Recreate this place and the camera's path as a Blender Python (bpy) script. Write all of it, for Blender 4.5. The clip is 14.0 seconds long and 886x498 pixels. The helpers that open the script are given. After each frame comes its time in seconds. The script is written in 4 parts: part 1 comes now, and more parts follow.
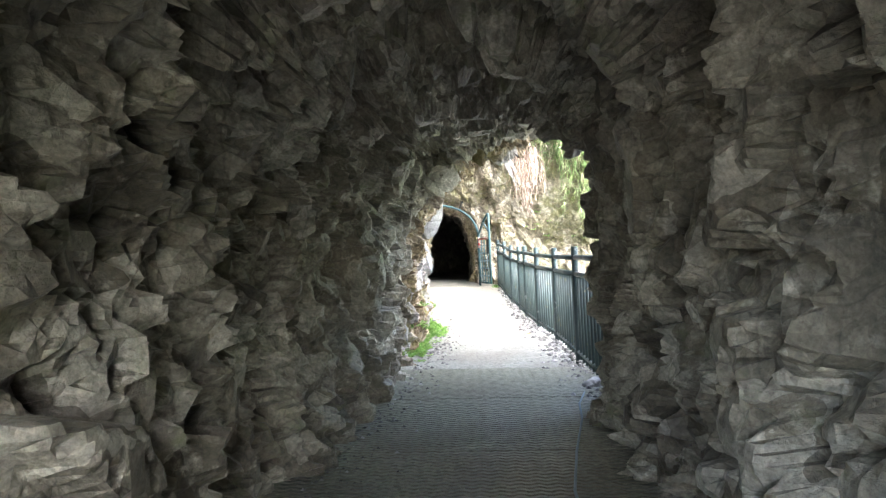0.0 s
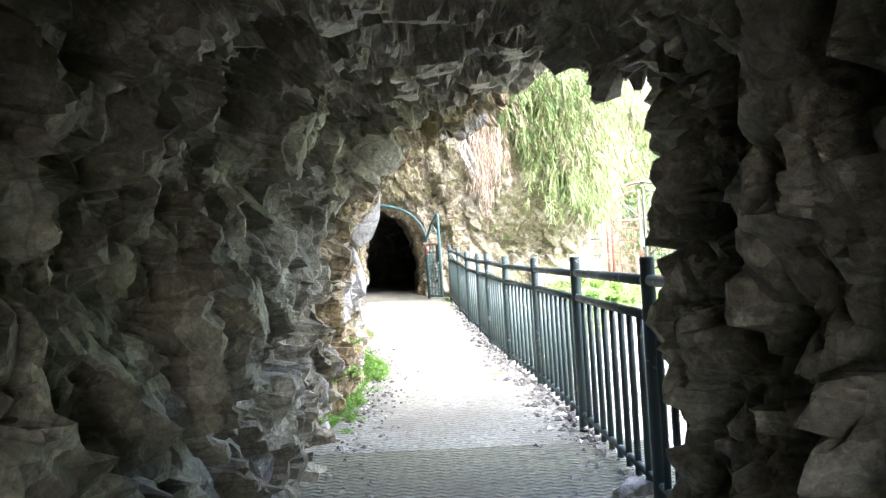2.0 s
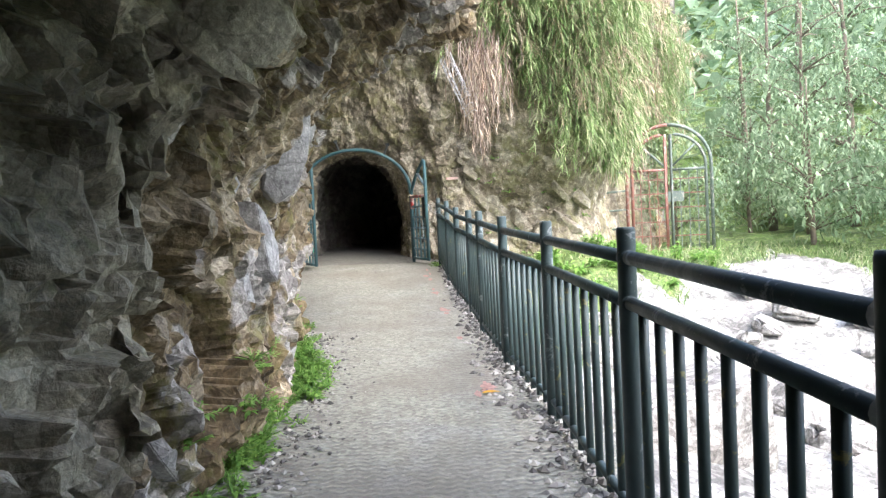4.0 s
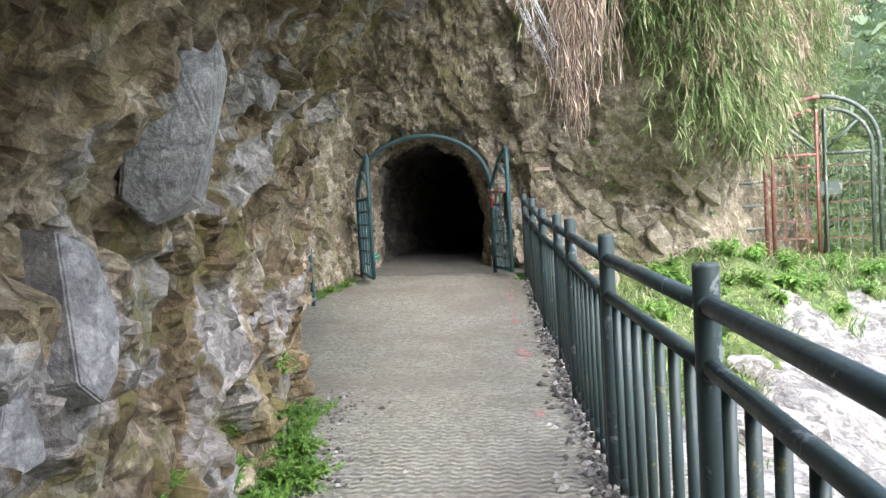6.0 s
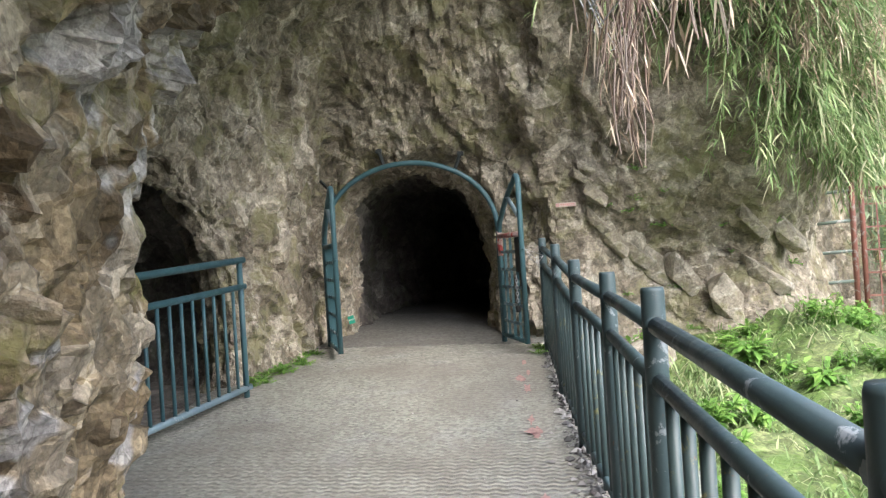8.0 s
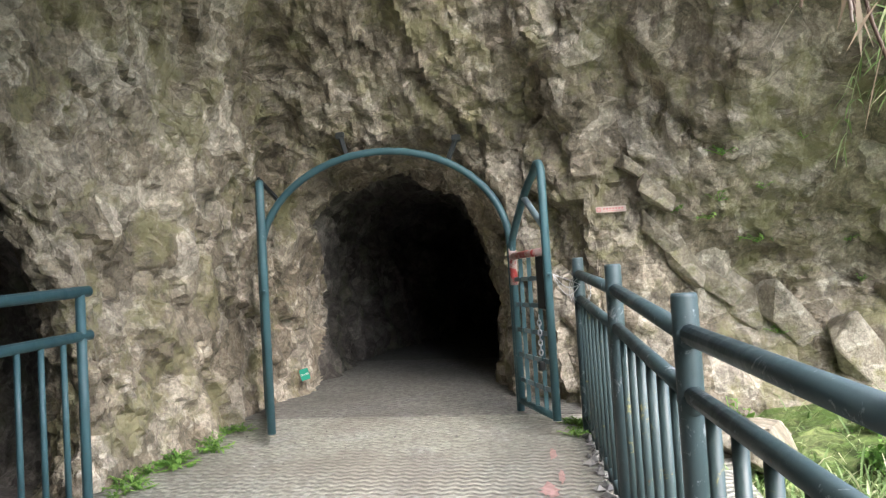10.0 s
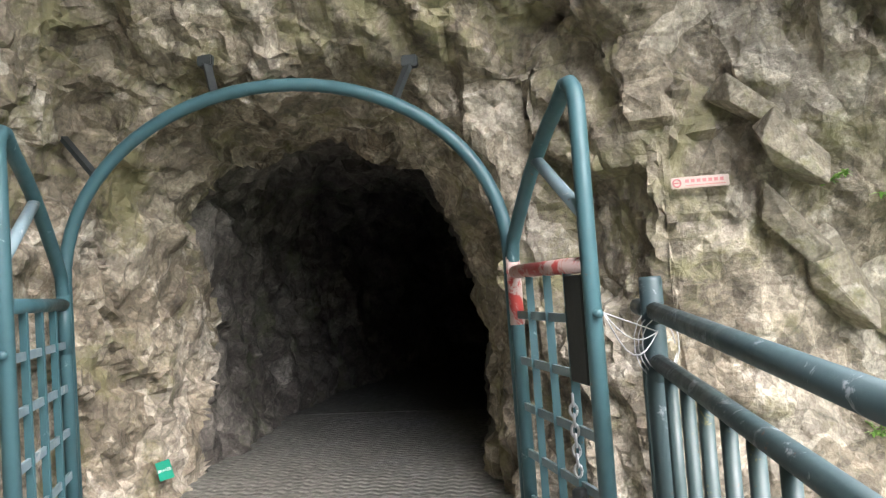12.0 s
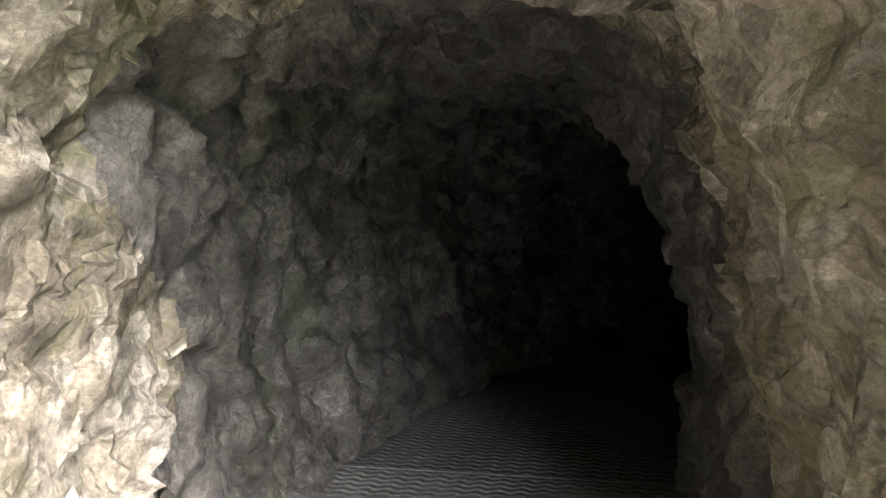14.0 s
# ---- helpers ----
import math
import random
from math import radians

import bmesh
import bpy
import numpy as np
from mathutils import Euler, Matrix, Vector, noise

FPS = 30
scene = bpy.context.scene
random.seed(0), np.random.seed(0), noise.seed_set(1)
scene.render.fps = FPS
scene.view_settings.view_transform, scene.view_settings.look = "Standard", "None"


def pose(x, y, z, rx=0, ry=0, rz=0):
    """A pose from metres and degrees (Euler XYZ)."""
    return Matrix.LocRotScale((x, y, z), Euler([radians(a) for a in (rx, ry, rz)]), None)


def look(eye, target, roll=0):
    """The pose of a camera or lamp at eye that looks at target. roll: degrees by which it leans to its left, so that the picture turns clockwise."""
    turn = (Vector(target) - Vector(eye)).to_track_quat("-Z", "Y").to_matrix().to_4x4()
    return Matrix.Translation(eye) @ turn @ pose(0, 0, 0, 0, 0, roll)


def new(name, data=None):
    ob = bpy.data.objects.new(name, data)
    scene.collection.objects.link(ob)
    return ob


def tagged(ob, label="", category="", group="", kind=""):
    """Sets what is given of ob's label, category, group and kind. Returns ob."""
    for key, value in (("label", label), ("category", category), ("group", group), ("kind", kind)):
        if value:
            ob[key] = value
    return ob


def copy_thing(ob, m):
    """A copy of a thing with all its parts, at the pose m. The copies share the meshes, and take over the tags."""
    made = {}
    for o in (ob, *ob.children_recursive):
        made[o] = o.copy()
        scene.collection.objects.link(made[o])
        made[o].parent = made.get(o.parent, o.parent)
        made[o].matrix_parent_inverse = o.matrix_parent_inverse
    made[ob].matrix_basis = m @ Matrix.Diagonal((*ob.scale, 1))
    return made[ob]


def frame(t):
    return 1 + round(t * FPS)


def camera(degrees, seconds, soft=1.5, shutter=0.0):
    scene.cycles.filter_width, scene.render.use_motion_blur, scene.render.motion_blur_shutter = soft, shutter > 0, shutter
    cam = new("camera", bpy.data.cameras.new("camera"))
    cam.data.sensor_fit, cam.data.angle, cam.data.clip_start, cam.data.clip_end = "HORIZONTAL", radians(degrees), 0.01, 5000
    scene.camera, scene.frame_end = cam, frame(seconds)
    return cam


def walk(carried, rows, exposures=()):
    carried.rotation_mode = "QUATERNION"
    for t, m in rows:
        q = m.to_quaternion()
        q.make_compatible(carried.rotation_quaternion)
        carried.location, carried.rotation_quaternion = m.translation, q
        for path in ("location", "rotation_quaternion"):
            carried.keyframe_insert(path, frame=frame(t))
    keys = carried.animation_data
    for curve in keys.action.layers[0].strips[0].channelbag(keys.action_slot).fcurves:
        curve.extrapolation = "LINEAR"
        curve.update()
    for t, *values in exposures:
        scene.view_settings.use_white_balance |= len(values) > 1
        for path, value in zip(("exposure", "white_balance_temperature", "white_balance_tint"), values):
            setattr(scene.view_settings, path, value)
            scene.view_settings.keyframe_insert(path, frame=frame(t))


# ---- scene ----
cam = camera(59.4, 14.0, soft=1.3)
METRES, EYE, TILT, LEAN, TURN = 18.5, 1.3, 0.0, 0.0, 2.4
ROWS = [
    (0.0, 0.0, 0.0, 0.0, 0.04, 0.82, 2.55),
    (0.5, 0.0001, 0.0385, 0.0016, -0.4, -0.16, 2.35),
    (1.0, 0.0006, 0.0778, 0.003, -2.28, 0.07, 2.8),
    (1.5, 0.0025, 0.1156, 0.0048, -3.17, 0.64, 3.15),
    (2.0, 0.0036, 0.1541, 0.006, -4.03, 0.88, 3.36),
    (2.5, 0.0078, 0.1907, 0.0079, -4.99, 0.44, 3.25),
    (5.0, 0.0384, 0.3639, 0.0115, -0.61, -3.8, 2.57),
    (5.5, 0.0426, 0.3989, 0.0138, 2.17, -3.47, 3.0),
    (6.0, 0.0467, 0.4302, 0.0155, 3.57, -2.99, 3.23),
    (6.5, 0.0483, 0.4661, 0.0171, 3.96, -1.76, 3.6),
    (7.0, 0.0499, 0.5027, 0.0183, 4.05, -0.59, 3.8),
    (9.5, 0.046, 0.6784, 0.0151, 5.26, 1.56, 3.13),
    (10.0, 0.047, 0.7139, 0.0162, 5.13, 2.58, 3.48),
    (10.5, 0.0485, 0.7471, 0.0175, 4.58, 3.02, 3.79),
    (11.0, 0.0498, 0.7828, 0.0192, 3.58, 3.02, 4.05),
    (11.5, 0.0479, 0.8185, 0.0208, 3.03, 3.24, 4.21),
    (12.0, 0.0435, 0.8537, 0.0237, 3.86, 2.65, 4.15),
    (12.5, 0.0375, 0.8905, 0.0257, 7.13, 0.42, 3.22),
    (13.0, 0.0312, 0.923, 0.0285, 9.74, -0.69, 2.57),
    (13.5, 0.0254, 0.9584, 0.0314, 12.04, -1.84, 2.28),
    (14.0, 0.0175, 0.9919, 0.0345, 10.84, -1.35, 2.01),
]
EXPOSURES = [(0.0, 4.05, 6000, 12), (1.0, 4.1, 6000, 12), (2.6, 3.75, 6000, 12), (4.8, 2.35, 6000, 12), (7.2, 2.2, 6000, 12), (9.5, 2.45, 6000, 12), (11.5, 2.75, 6000, 12), (12.5, 3.15, 6000, 12), (13.2, 3.55, 6000, 12), (14.0, 4.25, 6000, 12)]
walk(cam, [(t, pose(0, 0, EYE, TILT, LEAN, TURN) @ pose(METRES * x, METRES * y, METRES * z, 90 + pitch, roll, yaw)) for t, x, y, z, yaw, pitch, roll in ROWS], EXPOSURES)

# ---- light: an overcast sky over a gorge ----
world = bpy.data.worlds.new("sky")
scene.world = world
world.use_nodes = True
sky = world.node_tree.nodes.new("ShaderNodeTexSky")
sky.sky_type, sky.sun_disc = "NISHITA", False
sky.sun_elevation, sky.sun_rotation = radians(46), radians(142)
sky.dust_density, sky.air_density = 4.0, 1.0
sky_paint = world.node_tree.nodes["Background"]
sky_paint.inputs["Strength"].default_value = 0.15
world.node_tree.links.new(sky.outputs["Color"], sky_paint.inputs["Color"])
sun = new("sun", bpy.data.lights.new("sun", "SUN"))
sun.data.energy, sun.data.angle, sun.data.color = 0.9, radians(70), (1.0, 0.98, 0.95)
sun.matrix_world = look((5.0, -6.5, 8.5), (0, 0, 0))

# ---- materials ----
def shader(name, rough=0.85, metal=0.0, spec=0.3):
    m = bpy.data.materials.new(name)
    m.use_nodes = True
    nt = m.node_tree
    b = nt.nodes["Principled BSDF"]
    b.inputs["Roughness"].default_value, b.inputs["Metallic"].default_value = rough, metal
    b.inputs["Specular IOR Level"].default_value = spec
    return m, nt, b


def coords(nt, scale=(1, 1, 1), turn=(0, 0, 0), of="Object"):
    tc, mp = nt.nodes.new("ShaderNodeTexCoord"), nt.nodes.new("ShaderNodeMapping")
    mp.inputs["Scale"].default_value = scale
    mp.inputs["Rotation"].default_value = [radians(a) for a in turn]
    nt.links.new(tc.outputs[of], mp.inputs["Vector"])
    return mp.outputs["Vector"]


def noise_tex(nt, vec, scale, detail=6.0, rough=0.6, warp=0.0):
    n = nt.nodes.new("ShaderNodeTexNoise")
    n.inputs["Scale"].default_value, n.inputs["Detail"].default_value = scale, detail
    n.inputs["Roughness"].default_value, n.inputs["Distortion"].default_value = rough, warp
    nt.links.new(vec, n.inputs["Vector"])
    return n.outputs["Fac"]


def voronoi(nt, vec, scale, feature="F1", out="Distance"):
    n = nt.nodes.new("ShaderNodeTexVoronoi")
    n.feature = feature
    n.inputs["Scale"].default_value = scale
    nt.links.new(vec, n.inputs["Vector"])
    return n.outputs[out]


def ramp(nt, fac, stops):
    r = nt.nodes.new("ShaderNodeValToRGB")
    e = r.color_ramp.elements
    while len(e) < len(stops):
        e.new(0.5)
    for el, (p, c) in zip(e, stops):
        el.position = p
        el.color = (c, c, c, 1) if isinstance(c, (int, float)) else (*c, 1)
    nt.links.new(fac, r.inputs["Fac"])
    return r.outputs["Color"]


def mix(nt, fac, a, b, how="MIX"):
    n = nt.nodes.new("ShaderNodeMix")
    n.data_type, n.blend_type = "RGBA", how
    for value, k in ((fac, 0), (a, 6), (b, 7)):
        if isinstance(value, (int, float)):
            n.inputs[k].default_value = value
        elif isinstance(value, tuple):
            n.inputs[k].default_value = (*value, 1)
        else:
            nt.links.new(value, n.inputs[k])
    return n.outputs[2]


def bump(nt, b, height, strength, dist, under=None):
    n = nt.nodes.new("ShaderNodeBump")
    n.inputs["Strength"].default_value, n.inputs["Distance"].default_value = strength, dist
    nt.links.new(height, n.inputs["Height"])
    if under:
        nt.links.new(under, n.inputs["Normal"])
    nt.links.new(n.outputs["Normal"], b.inputs["Normal"])
    return n.outputs["Normal"]


def rock_material(name, dark, mid, light, moss, moss_from, bed=(0, 0, 0), spec=0.3, crack=0.4, stones=None, wet=0.0, chips=1.0):
    m, nt, b = shader(name, 0.8, 0, spec)
    v = coords(nt, (1, 1, 1), bed)
    large = noise_tex(nt, v, 1.1, 5, 0.65, 0.8)
    mid_n = noise_tex(nt, v, 4.5, 7, 0.7, 0.5)
    base = mix(nt, ramp(nt, large, [(0.38, 0.0), (0.6, 1.0)]), dark, mid)
    bent = nt.nodes.new("ShaderNodeVectorMath")
    bent.operation = "ADD"
    warp = nt.nodes.new("ShaderNodeTexNoise")
    warp.inputs["Scale"].default_value, warp.inputs["Detail"].default_value = 3.0, 3.0
    nt.links.new(v, warp.inputs["Vector"])
    less = nt.nodes.new("ShaderNodeVectorMath")
    less.operation = "SCALE"
    less.inputs["Scale"].default_value = 0.35
    nt.links.new(warp.outputs["Color"], less.inputs[0])
    nt.links.new(v, bent.inputs[0])
    nt.links.new(less.outputs[0], bent.inputs[1])
    chunk = voronoi(nt, bent.outputs[0], 3.6, "F1", "Color")
    base = mix(nt, 0.5, base, ramp(nt, chunk, [(0.2, dark), (0.55, mid), (0.85, light)]))
    base = mix(nt, ramp(nt, mid_n, [(0.56, 0.0), (0.70, 0.9)]), base, light)
    base = mix(nt, ramp(nt, mid_n, [(0.30, 0.85), (0.44, 0.0)]), base, tuple(0.55 * q for q in dark))
    if stones:
        pick = voronoi(nt, bent.outputs[0], 2.5, "F1", "Color")
        parted = voronoi(nt, bent.outputs[0], 2.5, "DISTANCE_TO_EDGE")
        chosen = mix(nt, 1.0, ramp(nt, pick, [(0.6, 0.0), (0.64, 1.0)]), ramp(nt, parted, [(0.04, 0.0), (0.09, 1.0)]), "MULTIPLY")
        base = mix(nt, chosen, base, mix(nt, mid_n, tuple(0.6 * q for q in stones), tuple(1.25 * q for q in stones)))
    for size, much in ((8.5, 0.5 * chips), (21.0, 0.45 * chips)):
        base = mix(nt, much, base, ramp(nt, voronoi(nt, bent.outputs[0], size, "F1", "Color"), [(0.25, 0.2), (0.75, 0.8)]), "OVERLAY")
    fine = noise_tex(nt, v, 42.0, 6, 0.75)
    base = mix(nt, 0.75, base, ramp(nt, fine, [(0.3, 0.22), (0.68, 0.8)]), "OVERLAY")
    patch = noise_tex(nt, v, 2.1, 6, 0.75, 0.3)
    base = mix(nt, ramp(nt, patch, [(moss_from, 0.0), (moss_from + 0.1, 0.75)]), base, moss)
    edge = voronoi(nt, bent.outputs[0], 2.3, "DISTANCE_TO_EDGE")
    line = ramp(nt, edge, [(0.0, 0.0), (0.018, 1.0)])
    base = mix(nt, crack, base, mix(nt, line, tuple(0.35 * q for q in dark), base))
    nt.links.new(base, b.inputs["Base Color"])
    nt.links.new(ramp(nt, mid_n, [(0.35, 0.55 - wet), (0.65, 0.9 - wet)]), b.inputs["Roughness"])
    n0 = bump(nt, b, edge, 0.12, 0.04)
    n1 = bump(nt, b, noise_tex(nt, v, 16.0, 7, 0.65, 0.3), 0.8, 0.035, n0)
    bump(nt, b, fine, 0.5, 0.01, n1)
    return m


M_TUNNEL = rock_material("tunnel rock", (0.1, 0.086, 0.06), (0.285, 0.258, 0.192), (0.58, 0.545, 0.44), (0.2, 0.22, 0.11), 0.58, (0, 35, 0), 0.6, wet=0.2, chips=0.5)
M_CLIFF = rock_material("cliff rock", (0.09, 0.063, 0.034), (0.255, 0.2, 0.122), (0.46, 0.41, 0.33), (0.2, 0.185, 0.065), 0.53, (0, -25, 15), stones=(0.36, 0.338, 0.315))
M_FACE = rock_material("tan cliff face", (0.13, 0.11, 0.077), (0.305, 0.266, 0.202), (0.5, 0.458, 0.38), (0.21, 0.2, 0.1), 0.5, (0, -25, 15), chips=0.7)
# rock toned dark: the shade of tunnel and cave lies in this colour
M_SHADE_ROCK = rock_material("rock with painted shade", (0.05, 0.045, 0.037), (0.125, 0.113, 0.096), (0.25, 0.232, 0.2), (0.1, 0.108, 0.06), 0.54, (0, 30, 0), 0.5, chips=0.6)


def plain(name, color, rough=0.6, metal=0.0, vary=0.25, scale=6.0, spec=0.3, grain=0.3):
    m, nt, b = shader(name, rough, metal, spec)
    v = coords(nt)
    n = noise_tex(nt, v, scale, 6, 0.65)
    lo = tuple(c * (1 - vary) for c in color)
    hi = tuple(min(1, c * (1 + vary)) for c in color)
    nt.links.new(ramp(nt, n, [(0.3, lo), (0.7, hi)]), b.inputs["Base Color"])
    bump(nt, b, noise_tex(nt, v, scale * 8, 4, 0.6), grain, 0.004)
    return m


# ---- mesh helpers ----
def mesh_object(name, verts, faces, material, smooth=False, parent=None, label=""):
    me = bpy.data.meshes.new(name)
    me.from_pydata(verts, [], faces)
    me.materials.append(material)
    if smooth:
        me.polygons.foreach_set("use_smooth", [True] * len(me.polygons))
    ob = new(name, me)
    if parent:
        ob.parent = parent
    return tagged(ob, label)


def part(name, bm, material, parent, label="", smooth=True):
    me = bpy.data.meshes.new(name)
    for f in bm.faces:
        f.smooth = smooth
    bm.to_mesh(me)
    bm.free()
    me.materials.append(material)
    ob = new(name, me)
    ob.parent = parent
    return tagged(ob, label)


def tube(bm, points, radius, sides=10, caps=True):
    """A round bar along points."""
    pts = [Vector(p) for p in points]
    rings = []
    side = None
    for i, p in enumerate(pts):
        way = (pts[min(i + 1, len(pts) - 1)] - pts[max(i - 1, 0)]).normalized()
        if side is None:
            side = way.cross(Vector((0, 0, 1)) if abs(way.z) < 0.9 else Vector((0, 1, 0))).normalized()
        side = (side - way * side.dot(way)).normalized()
        up = way.cross(side)
        r = float(radius[i] if isinstance(radius, (list, tuple)) else radius)
        rings.append([bm.verts.new(p + r * (math.cos(a) * side + math.sin(a) * up)) for a in (2 * math.pi * k / sides for k in range(sides))])
    for a, b in zip(rings, rings[1:]):
        for k in range(sides):
            bm.faces.new((a[k], a[(k + 1) % sides], b[(k + 1) % sides], b[k]))
    if caps:
        bm.faces.new(rings[0][::-1])
        bm.faces.new(rings[-1])
    return bm


def bar(bm, a, b, w, d):
    """A flat bar from a to b, w wide level and d deep."""
    a, b = Vector(a), Vector(b)
    way = (b - a).normalized()
    side = way.cross(Vector((0, 0, 1))) if abs(way.z) < 0.9 else Vector((1, 0, 0))
    side.normalize()
    up = side.cross(way)
    rings = [[bm.verts.new(p + side * (w / 2 * i) + up * (d / 2 * j)) for i, j in ((-1, -1), (1, -1), (1, 1), (-1, 1))] for p in (a, b)]
    for k in range(4):
        bm.faces.new((rings[0][k], rings[0][(k + 1) % 4], rings[1][(k + 1) % 4], rings[1][k]))
    bm.faces.new(rings[0][::-1])
    bm.faces.new(rings[1])
    return bm


# ---- the plan ----
def along(*knots):
    ys, vs = zip(*knots)
    return lambda y: np.interp(y, ys, vs)


FLOOR = along((-6, -0.1), (0, 0.0), (8, 0.15), (14, 0.31), (16, 0.42), (18.2, 0.60), (20, 0.70), (30, 0.85))
LEFT = along((-5, -1.15), (0, -1.15), (4, -1.12), (5.5, -1.0), (7, -0.85), (9, -0.8), (10.5, -0.72), (12, -0.82), (13.2, -1.03), (13.9, -1.7), (14.6, -2.4), (16.5, -2.5), (17.2, -2.2), (18.2, -1.92), (18.8, -1.85))
CROWN = along((-5, 2.4), (-1.5, 2.45), (0.5, 2.45), (4, 2.42), (6, 2.55), (8, 2.6), (10, 2.75), (12.5, 3.0), (14, 3.6), (16, 4.6), (18.5, 4.6))
LIP = along((5, 0.87), (5.8, 0.87), (7, 0.78), (8, 0.72), (10, 0.76), (12.5, 0.74), (14, 0.6), (16, 0.45), (17.5, 0.5), (18.5, 0.8))


def floor_z(x, y):
    return FLOOR(y) - 0.02 * np.clip(x, -2, 1.2)


def box_round(u, v, p):
    return (np.abs(u) ** p + np.abs(v) ** p) ** (1 / p) - 1


def smooth_min(a, b, k):
    h = np.clip(0.5 + 0.5 * (b - a) / k, 0, 1)
    return b + (a - b) * h - k * h * (1 - h)


def rock_sdf(x, y, z):
    """Below zero in the rock: a cliff block with two tunnels, a half-open bay between them and a side cave."""
    left, crown, lip = LEFT(y), CROWN(y), LIP(y)
    # first tunnel
    right = np.interp(y, (-5, -2.5, -0.5, 4, 5.8), (1.1, 1.05, 1.0, 0.94, 0.95))
    cx, hw = (left + right) / 2, (right - left) / 2
    t1 = box_round((x - cx) / hw, (z - 0.9) / (crown - 0.9), 3.2) * 0.9
    t1 = np.maximum(np.maximum(t1, y - 8.2), -6.0 - y)
    # bay under the overhang
    a, b = lip + 0.6 - left, crown + 0.12 - 0.9
    bay = box_round(np.minimum(x - lip - 0.6, 0) / a, np.maximum(z - 0.9, 0) / b, np.interp(y, (7, 9, 15.0, 17.0), (2.1, 2.35, 2.35, 3.2))) * 0.9
    front = 18.75 + np.interp(x, (-3, -2.1, -1.85, 0.25, 0.65, 1.0, 1.7, 2.7, 3.3, 4.2, 5.0, 5.8, 7.0, 9), (-0.05, 0.05, 0.42, 0.42, 0.0, 0.0, 0.25, 0.1, 0.6, 2.5, 3.3, 4.8, 8, 16))
    front = front - 0.75 * np.clip(z - 2.62, 0, 2.2) * np.interp(x, (0.6, 1.4), (1, 0)) + 0.35 * np.clip(1.3 - z, 0, 1) * np.clip(1 - x, 0, 1) - 0.25 * np.clip(1.6 - z, 0, 2) * np.clip(x - 0.6, 0, 2)
    front = front - 0.72 * np.clip(z - 1.4, 0, 1.5) * np.interp(x, (0.9, 1.6, 3.2, 4.4), (0, 1, 1, 0.3)) - 0.4 * np.clip(z - 3.0, 0, 2) * np.interp(x, (0.6, 1.4), (0, 1))
    bay = np.maximum(np.maximum(bay, 6.6 - y), y - front)
    # open air beyond the rail
    out = np.maximum(np.maximum(lip - x - 0.12 * np.clip(z - crown, 0, 6), 5.85 + 0.25 * (x - 0.88) - y), y - front)
    # second tunnel
    cx2 = np.interp(y, (18, 19.1, 20, 22, 24, 26, 29), (-0.88, -0.9, -0.93, -1.02, -0.7, 0.1, 2.2))
    hw2 = np.interp(y, (18, 19.1, 19.7, 21, 30), (1.05, 1.03, 0.8, 0.82, 0.85))
    top2 = np.interp(y, (18, 19.1, 19.7, 21, 30), (2.75, 2.72, 2.56, 2.62, 2.7))
    t2 = box_round((x - cx2) / hw2, (z - 1.3) / (top2 - 1.3), 2.8) * 0.75
    t2 = np.maximum(np.maximum(t2, y - 29), 18.2 - y)
    # side cave behind the short rail
    cave = (np.sqrt(((x + 4.3) / 2.35) ** 2 + ((y - 15.75) / 2.4) ** 2 + ((z - 1.1) / 1.9) ** 2) - 1) * 1.6
    air = smooth_min(smooth_min(t1, bay, 0.15), cave, 0.25)
    air = smooth_min(air, out, 0.12)
    air = smooth_min(air, t2, 0.12)
    # unseen rear end reaches back on the right to block sun from the left wall
    block = np.maximum(np.maximum(x - np.interp(y, (5, 12), (2.6, 8.5)) + 0.25 * np.clip(z - 2.5, 0, 4) * (y < 8), -8.0 - x), np.maximum(np.maximum(-1.4 - y + 0.4 * np.clip(-0.3 - x, 0, 6) - 1.2 * np.clip(x + 0.3, 0, 3), y - 33), np.maximum(-1.6 - z, z - 9.5)))
    rock = np.maximum(block, -air)
    for (cx, cy, cz), (rx, ry, rz) in (((0.18, 8.75, 2.92), (0.52, 0.6, 0.48)), ((0.86, 6.15, 2.54), (0.22, 0.35, 0.36)), ((1.06, 6.1, 2.38), (0.2, 0.3, 0.3))):
        rock = smooth_min(rock, (np.sqrt(((x - cx) / rx) ** 2 + ((y - cy) / ry) ** 2 + ((z - cz) / rz) ** 2) - 1) * min(rx, rz), 0.12)
    return rock


def steps(*spans):
    """Grid lines: spans of (start, end, step)."""
    out = []
    for a, b, s in spans:
        n = max(1, round((b - a) / s))
        out += [a + (b - a) * k / n for k in range(n)]
    return np.array(out + [spans[-1][1]])


